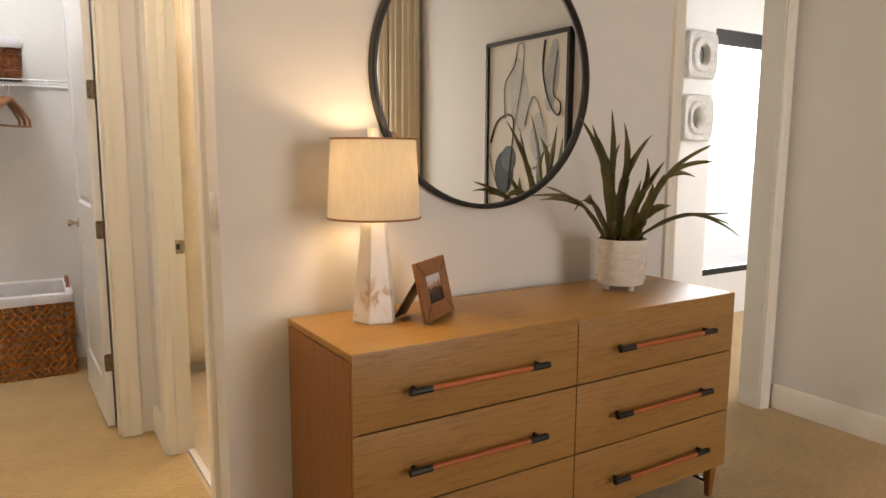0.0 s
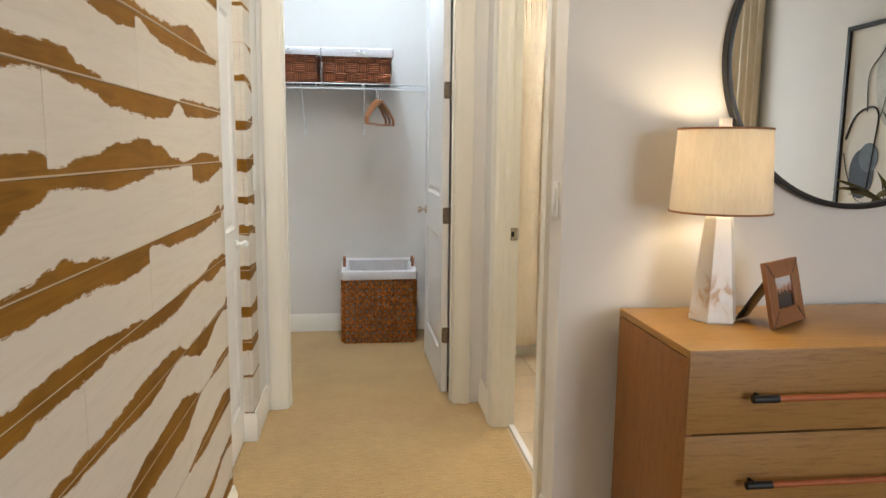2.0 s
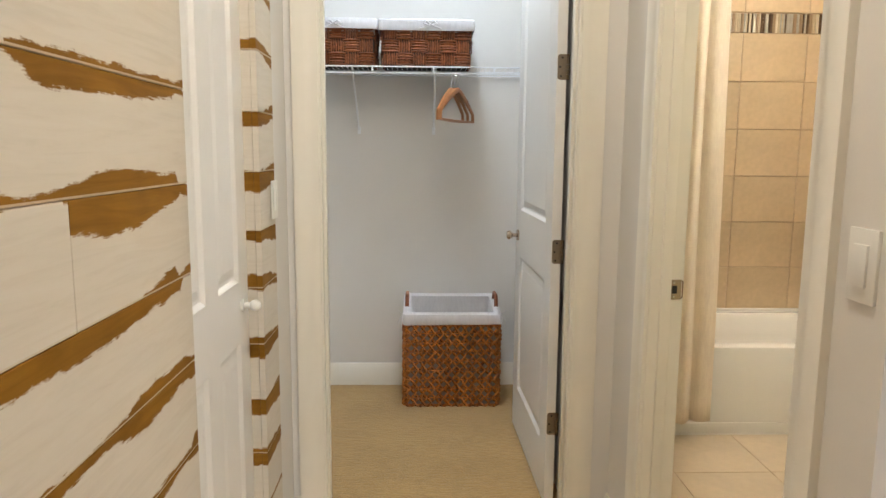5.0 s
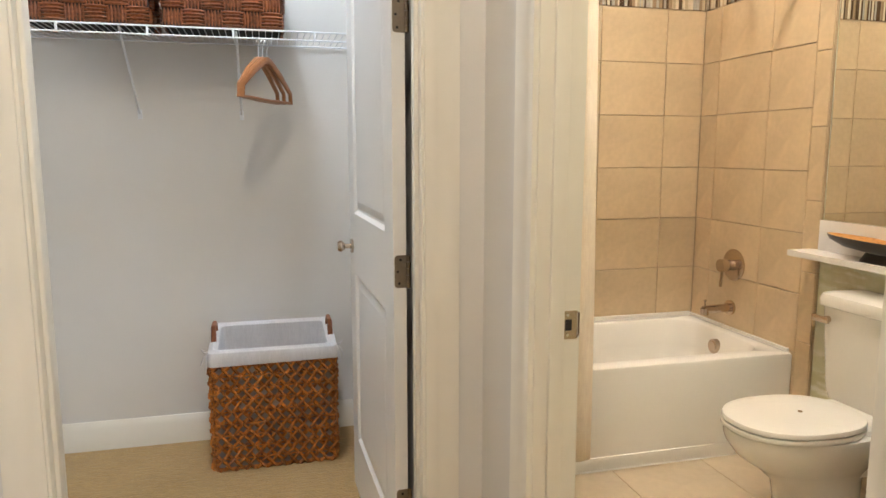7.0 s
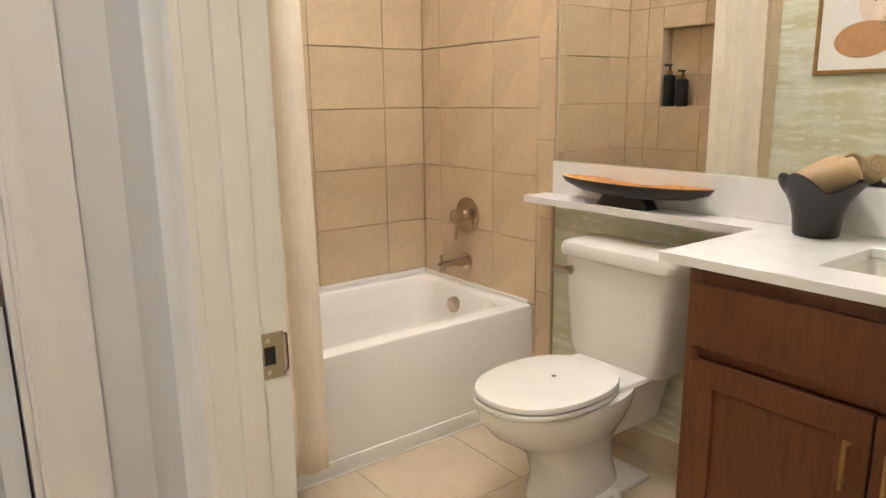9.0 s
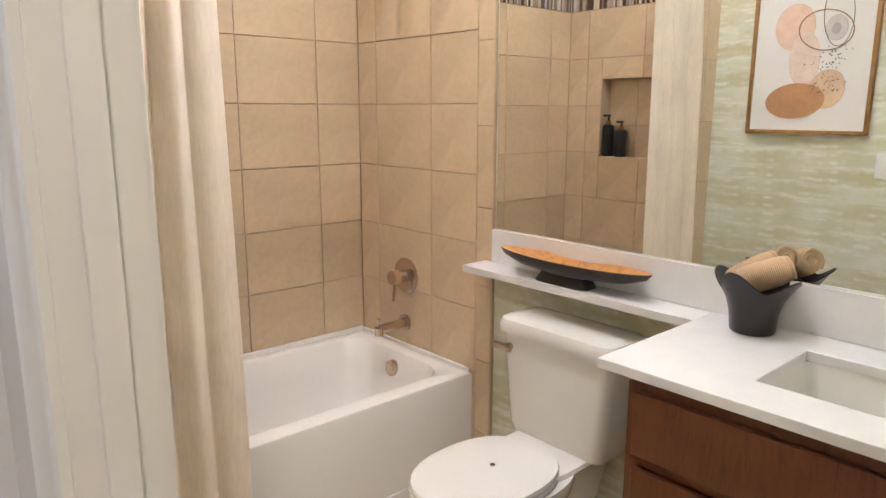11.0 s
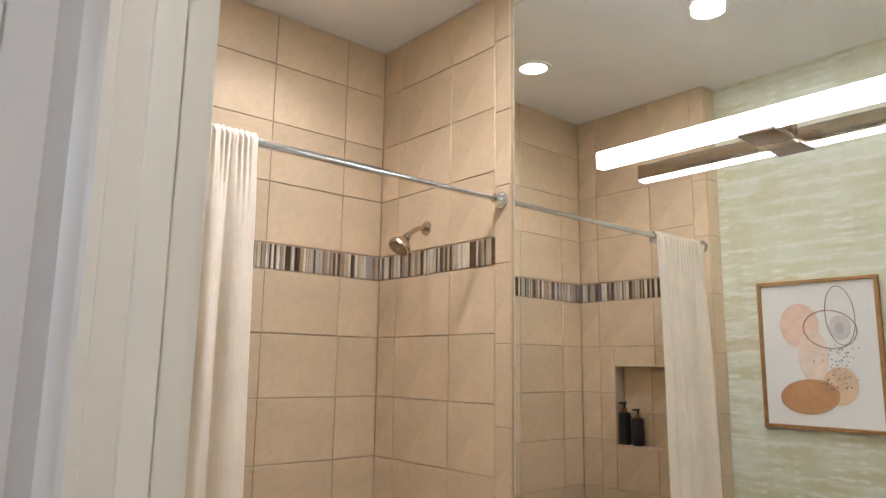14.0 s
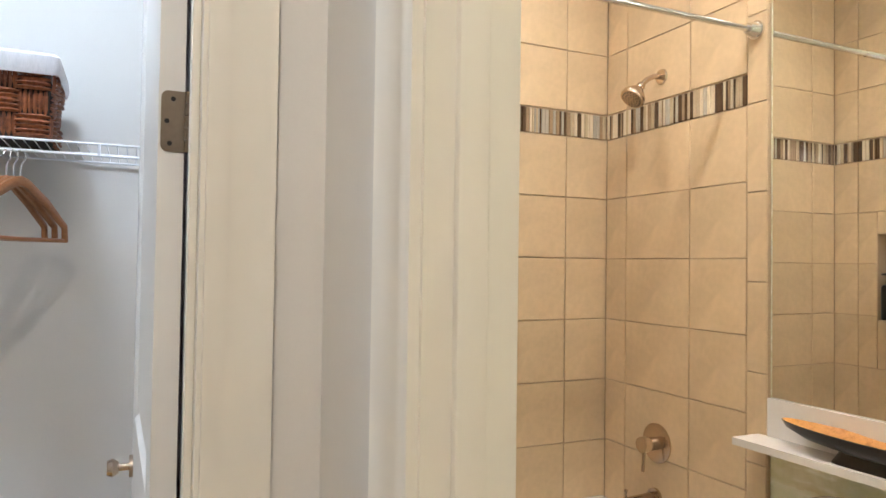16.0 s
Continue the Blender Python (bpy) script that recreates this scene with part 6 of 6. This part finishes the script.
def drape(y0, y1, folds):
    d = thing("window_drape", (RIGHT - 0.1, (y0 + y1) / 2, 0.02), "floor-length beige linen drape on the bedroom wall", "curtain", "bedroom drapes")
    bm = bmesh.new()
    n = folds * 10
    rows = []
    for z in (0.02, 1.0, 2.0, 2.95):
        rows.append([bm.verts.new((RIGHT - 0.055 + 0.03 * math.sin(2 * math.pi * i / 10) + 0.008 * math.sin(i * 0.9 + z), y0 + (y1 - y0) * i / n, z)) for i in range(n + 1)])
    for a, b in zip(rows, rows[1:]):
        for i in range(n):
            bm.faces.new((a[i], a[i + 1], b[i + 1], b[i]))
    ob = part("fabric", bm, DRAPE, d)
    ob.modifiers.new("thickness", "SOLIDIFY").thickness = 0.003
    return d


drape(-1.66, -0.75, 7)


def pendant(x, y, z):
    p = thing("pendant_light", (x, y, z), "copper wire cage pendant on a black cord", "pendant lamp")
    bm = bmesh.new()
    tube(bm, (x, y, z + 0.16), (x, y, CEILING), 0.004, seg=8)
    part("cord", bm, BLACK, p)
    bm = bmesh.new()
    top = [(x + 0.05 * math.cos(2 * math.pi * k / 6), y + 0.05 * math.sin(2 * math.pi * k / 6), z + 0.15) for k in range(6)]
    midr = [(x + 0.13 * math.cos(2 * math.pi * (k + 0.5) / 6), y + 0.13 * math.sin(2 * math.pi * (k + 0.5) / 6), z + 0.04) for k in range(6)]
    low = [(x + 0.06 * math.cos(2 * math.pi * k / 6), y + 0.06 * math.sin(2 * math.pi * k / 6), z - 0.1) for k in range(6)]
    for k in range(6):
        for a, b in ((top[k], top[(k + 1) % 6]), (top[k], midr[k]), (top[(k + 1) % 6], midr[k]), (midr[k], midr[(k + 1) % 6]), (midr[k], low[k]), (midr[k], low[(k + 1) % 6]), (low[k], low[(k + 1) % 6])):
            tube(bm, a, b, 0.004, seg=6)
    part("cage", bm, COPPER, p)
    bm = bmesh.new()
    tube(bm, (x, y, z + 0.08), (x, y, z + 0.16), 0.02, seg=12)
    part("socket", bm, BLACK, p)
    return p


pendant(3.0, 0.70, 1.36)


def wall_ornament(x, z, s, flip):
    o = thing("wall_ornament", (x, 4.55, z - s / 2), "square carved whitewashed wall ornament with a pierced centre", "wall ornament", "ornaments on the far wall")
    bm = bmesh.new()
    n = 48
    y = 4.55

    def rg(rx, rz, yy, power, ox=0.0):
        out = []
        for i in range(n):
            a = 2 * math.pi * i / n
            c, q = math.cos(a), math.sin(a)
            out.append((x + ox + math.copysign(abs(c) ** (2 / power), c) * rx, yy, z + math.copysign(abs(q) ** (2 / power), q) * rz))
        return out

    h = s / 2
    rows = [rg(h, h, y - 0.004, 7), rg(h, h, y - 0.045, 7), rg(h * 0.94, h * 0.94, y - 0.06, 6), rg(h * 0.72, h * 0.75, y - 0.05, 2.6), rg(h * 0.62, h * 0.68, y - 0.066, 2.2), rg(h * 0.40, h * 0.48, y - 0.06, 2, 0.01 * flip), rg(h * 0.26, h * 0.42, y - 0.04, 2, 0.02 * flip), rg(h * 0.22, h * 0.38, y - 0.006, 2, 0.03 * flip)]
    loft(bm, rows, False, False)
    part("carving", bm, plain("carved_driftwood", (0.55, 0.53, 0.49), 0.8, var=0.25, scale=12, fine=90, relief=0.5, dist=0.003), o)
    bm = bmesh.new()
    loft(bm, [rg(h * 0.23, h * 0.39, y - 0.007, 2, 0.03 * flip), rg(h * 0.23, h * 0.39, y - 0.003, 2, 0.03 * flip)])
    # dark disc whose colour stands in for shade in the pierced centre
    part("opening", bm, plain("shadowed_backing", (0.20, 0.19, 0.18), 0.9), o)
    return o


wall_ornament(5.29, 2.13, 0.36, 1)
wall_ornament(5.28, 1.65, 0.36, -1)

# ---- planks, tiles and mosaic ----


# joints between the boards, counted down from the one at head height
JOINT, PITCH = 1.630, 0.166
# how far the bare wood reaches above and below single joints, along the wall
BARE_UP = {
    1: ((1.55, 0.020), (1.97, 0.036), (2.08, 0.040), (2.20, 0.014), (2.30, 0.0), (2.80, 0.0), (2.88, 0.012), (3.30, 0.010)),
    2: ((1.60, 0.030), (1.95, 0.038), (2.015, 0.036), (2.020, 0.014), (2.20, 0.033), (2.34, 0.055), (2.50, 0.066), (2.62, 0.048), (2.75, 0.020), (2.85, 0.010), (3.06, 0.034), (3.30, 0.020)),
    3: ((1.70, 0.010), (1.92, 0.014), (2.04, 0.032), (2.17, 0.016), (2.30, 0.0), (3.10, 0.0), (3.28, 0.025)),
    4: ((1.70, 0.026), (2.10, 0.034), (2.35, 0.018), (2.48, 0.0), (3.0, 0.004), (3.15, 0.024), (3.33, 0.020)),
    5: ((1.80, 0.020), (2.15, 0.024), (2.50, 0.042), (2.68, 0.038), (2.80, 0.004), (3.33, 0.012)),
}
BARE_DOWN = {
    0: ((1.80, 0.020), (2.15, 0.030), (2.35, 0.046), (2.475, 0.040), (2.480, 0.010), (2.70, 0.040), (2.90, 0.044), (3.30, 0.022)),
    1: ((1.60, 0.040), (1.85, 0.020), (2.00, 0.004), (2.20, 0.020), (2.30, 0.040), (2.56, 0.053), (2.70, 0.044), (2.80, 0.006), (2.90, 0.034), (3.10, 0.030), (3.30, 0.020)),
    2: ((1.55, 0.050), (1.85, 0.072), (1.95, 0.042), (2.05, 0.018), (2.30, 0.034), (2.42, 0.024), (2.60, 0.006), (2.925, 0.0), (2.930, 0.046), (3.08, 0.056), (3.30, 0.028)),
    3: ((1.60, 0.030), (1.92, 0.040), (2.17, 0.038), (2.35, 0.054), (2.495, 0.046), (2.500, 0.008), (2.70, 0.032), (2.95, 0.036), (3.30, 0.020)),
    4: ((1.70, 0.026), (2.05, 0.020), (2.25, 0.012), (2.50, 0.034), (2.70, 0.036), (2.95, 0.010), (3.12, 0.034), (3.33, 0.020)),
}
CUTS = {0: 2.4775, 1: 2.0175, 2: 2.9275, 3: 2.4975, 4: 2.10, 5: 2.9275}


@functools.lru_cache(maxsize=None)
def knot(n, joint, up):
    return random.Random(n * 31 + joint * 977 + up * 7).uniform(-0.022, 0.058)


def bare(joint, up, y):
    """Depth of the bare strip on one side of a joint at y; where nothing is set, strokes of random length."""
    table = (BARE_UP if up else BARE_DOWN).get(joint)
    if table is None or not table[0][0] <= y <= table[-1][0]:
        step = 0.27
        i = math.floor(y / step)
        shift = 0.0 if y < 3.5 else -0.018 if up else 0.004
        a, b, f = max(0.0, knot(i, joint, up) + shift), max(0.0, knot(i + 1, joint, up) + shift), y / step - i
    else:
        k = max(n for n in range(len(table) - 1) if table[n][0] <= y)
        (y0, a), (y1, b) = table[k], table[k + 1]
        f = (y - y0) / (y1 - y0)
    return a + (b - a) * (0.5 - 0.5 * math.cos(math.pi * f))


def plank_piece(name, parent, u0, u1, z0, z1, face, axis, sign, joint, t=0.016):
    """One board on a wall below a joint, with its run, height and bare edges kept as coordinates for the wash."""
    bm = bmesh.new()
    b, c = 0.0013, 0.0006
    n = max(1, round((u1 - u0) / 0.02))
    us = [u0 + (u1 - u0) * i / n for i in range(n + 1)]

    def P(u, z, o):
        return (face + sign * o, u, z) if axis == "y" else (u, face + sign * o, z)

    rows = [[bm.verts.new(P(min(max(u, u0 + e), u1 - e), z, o)) for u in us] for z, o, e in ((z0, 0, 0), (z0, t - b, 0), (z0 + b, t, c), (z1 - b, t, c), (z1, t - b, 0), (z1, 0, 0))]
    for r0, r1 in zip(rows, rows[1:]):
        for i in range(n):
            bm.faces.new((r0[i], r0[i + 1], r1[i + 1], r1[i]))
    for i in (0, n):
        bm.faces.new([r[i] for r in rows])
    board, edge = bm.loops.layers.uv.new("board"), bm.loops.layers.uv.new("bare")
    for f in bm.faces:
        for lp in f.loops:
            co = lp.vert.co
            run = co.y if axis == "y" else 4.04 - (0.0612 - co.x)
            mid = min(max(run, u0 + 0.001), u1 - 0.001) if axis == "y" else run
            lp[board].uv = (run, (co.z - z0) / (z1 - z0))
            lp[edge].uv = (bare(joint + 1, True, mid) / PITCH, bare(joint, False, mid) / PITCH)
    return part(name, bm, PLANK, parent, smooth=False)


rng = random.Random(21)
for joint in range(-9, 10):
    z0, z1 = max(JOINT - PITCH * (joint + 1), 0.0), min(JOINT - PITCH * joint - 0.0009, CEILING - 0.002)
    if z1 - z0 < 0.01:
        continue
    seen = CUTS.get(joint, 2.1 + rng.uniform(0, 0.9))
    cuts = [BACK, -1.1 + rng.uniform(-0.4, 0.4), 0.75 + rng.uniform(-0.3, 0.3), seen, 3.355]
    for a, b in zip(cuts, cuts[1:]):
        plank_piece("plank", wall_left, a + 0.0005, b - 0.0005, z0, z1, PLANKX - 0.016, "y", 1, joint)
    plank_piece("plank", wall_left, 0.0, 0.0612, z0, z1, 4.055, "x", -1, joint, 0.015)
    plank_piece("plank", wall_left, 4.0396, 4.235, z0, z1, 0.062, "y", 1, joint)

TILE_MESH = {}


def tile(parent, mat_, at, w, h, t, axis, name="tile"):
    """A bevelled tile. axis: the axis that its face looks along, with sign."""
    key = (round(w, 4), round(h, 4), t, axis, mat_.name)
    if key not in TILE_MESH:
        bm = bmesh.new()
        hw, hh, b = w / 2, h / 2, min(0.002, t * 0.4)
        def P(u, v, o):
            return {"-y": (u, -o, v), "-x": (-o, u, v), "+x": (o, u, v), "+z": (u, v, o)}[axis]
        rows = [[P(sx * hw, sy * hh, 0) for sx, sy in ((-1, -1), (1, -1), (1, 1), (-1, 1))], [P(sx * hw, sy * hh, t - b) for sx, sy in ((-1, -1), (1, -1), (1, 1), (-1, 1))], [P(sx * (hw - b), sy * (hh - b), t) for sx, sy in ((-1, -1), (1, -1), (1, 1), (-1, 1))]]
        loft(bm, rows, False, True)
        me = bpy.data.meshes.new(name)
        bmesh.ops.recalc_face_normals(bm, faces=bm.faces[:])
        bm.to_mesh(me)
        bm.free()
        me.materials.append(mat_)
        TILE_MESH[key] = me
    ob = new(name, TILE_MESH[key])
    ob.parent = parent
    ob.location = at
    return ob


P = 0.2636
BAND0, BAND1 = 2.022, 2.134
ZROWS = [(BAND0 - P * (k + 1), BAND0 - P * k) for k in range(8)] + [(BAND1 + P * k, BAND1 + P * (k + 1)) for k in range(4)]
G = 0.0018


def clip_rows(lo):
    for a, b in ZROWS:
        a, b = max(a, lo), min(b, CEILING - 0.001)
        if b - a > 0.02:
            yield a, b


def tiled_wall(parent, cuts, axis, face, lo, skip=None):
    for u0, u1 in zip(cuts, cuts[1:]):
        for z0, z1 in clip_rows(lo):
            parts = [(u0, u1, z0, z1)]
            if skip:
                n0, n1, m0, m1 = skip
                if u0 < n1 and u1 > n0 and z0 < m1 and z1 > m0:
                    parts = [(u0, min(u1, n0), z0, z1), (max(u0, n1), u1, z0, z1), (max(u0, n0), min(u1, n1), z0, min(z1, m0)), (max(u0, n0), min(u1, n1), max(z0, m1), z1)]
            for a, b, c, d in parts:
                if b - a > 0.008 and d - c > 0.008:
                    cu, cz = (a + b) / 2, (c + d) / 2
                    at = (cu, face, cz) if axis == "-y" else (face, cu, cz)
                    tile(parent, TILE, at, b - a - 2 * G, d - c - 2 * G, 0.006, axis)


BX = [TILEL, 1.590, 1.956, 2.322, 2.688, TILER]
tiled_wall(wall_back_tub, BX, "-y", TUBBACK + 0.006, 0.43)
RY = [5.236, 5.502, 5.868, TUBBACK]
tiled_wall(wall_valve, RY, "-x", TILER + 0.006, 0.0)
tiled_wall(wall_niche, [5.236, 5.502, 5.868, TUBBACK], "+x", TILEL - 0.006, 0.0, (NY0, NY1, NZ0, NZ1))
for k in range(11):
    z0, z1 = 0.305 * k - 0.11, 0.305 * (k + 1) - 0.11
    z0, z1 = max(z0, 0.004), min(z1, CEILING - 0.001)
    if z1 - z0 > 0.02:
        tile(wall_valve, TILE, (TILER + 0.006, (5.151 + 5.236) / 2, (z0 + z1) / 2), 0.085 - 2 * G, z1 - z0 - 2 * G, 0.0065, "-x", "trim_tile")
        tile(wall_niche, TILE, (TILEL - 0.006, (5.154 + 5.236) / 2, (z0 + z1) / 2), 0.082 - 2 * G, z1 - z0 - 2 * G, 0.0065, "+x", "trim_tile")
        tile(wall_niche, TILE, ((BATHL + TILEL) / 2 + 0.002, 5.152, (z0 + z1) / 2), 0.108 - 2 * G, z1 - z0 - 2 * G, 0.004, "-y", "trim_tile")
for a, b, c, d in ((NY0, (NY0 + NY1) / 2, NZ0, NZ1), ((NY0 + NY1) / 2, NY1, NZ0, NZ1)):
    for z0, z1 in ((c, c + 0.18), (c + 0.18, d)):
        tile(wall_niche, TILE, (BATHL + 0.02, (a + b) / 2, (z0 + z1) / 2), b - a - 2 * G, z1 - z0 - 2 * G, 0.006, "+x")
tile(wall_niche, TILE, ((BATHL + TILEL) / 2 + 0.007, (NY0 + NY1) / 2, NZ0), 0.088, NY1 - NY0 - 2 * G, 0.006, "+z")

MOSAIC = [plain("mosaic_brown", (0.085, 0.050, 0.028), 0.14, var=0.2), plain("mosaic_cream", (0.62, 0.53, 0.39), 0.14, var=0.08), plain("mosaic_taupe", (0.30, 0.215, 0.135), 0.15, var=0.15), plain("mosaic_sand", (0.46, 0.37, 0.25), 0.14, var=0.12), plain("mosaic_pearl", (0.60, 0.56, 0.48), 0.15, 0.4, var=0.1)]
mrng = random.Random(4)


def mosaic(parent, u0, u1, axis, face):
    u = u0 + 0.002
    while u < u1 - 0.006:
        w = mrng.choice((0.008, 0.009, 0.013, 0.016, 0.018, 0.020))
        w = min(w, u1 - u - 0.001)
        if w > 0.004:
            mt = MOSAIC[0] if w < 0.01 and mrng.random() < 0.75 else mrng.choice(MOSAIC[1:] + MOSAIC[:2])
            c = u + w / 2
            at = (c, face, (BAND0 + BAND1) / 2) if axis == "-y" else (face, c, (BAND0 + BAND1) / 2)
            tile(parent, mt, at, round(w - 0.002, 4), BAND1 - BAND0 - 0.008, 0.0055 + mrng.choice((0, 0.0015)), axis, "mosaic_stick")
        u += w


mosaic(wall_back_tub, TILEL, TILER, "-y", TUBBACK + 0.006)
mosaic(wall_valve, 5.236, TUBBACK, "-x", TILER + 0.006)
mosaic(wall_niche, 5.236, TUBBACK, "+x", TILEL - 0.006)

FT = 0.42
y = 5.26
while y > DRESSWALL + 0.13:
    x = 1.62 - FT
    while x < BATHR:
        x0, x1, y0, y1 = max(x, BATHL), min(x + FT, BATHR), max(y - FT, DRESSWALL + 0.124), y
        if x1 - x0 > 0.02 and y1 - y0 > 0.02:
            tile(floor_bath, FTILE, ((x0 + x1) / 2, (y0 + y1) / 2, 0.0), x1 - x0 - 0.002, y1 - y0 - 0.002, 0.004, "+z", "floor_tile")
        x += FT
    y -= FT
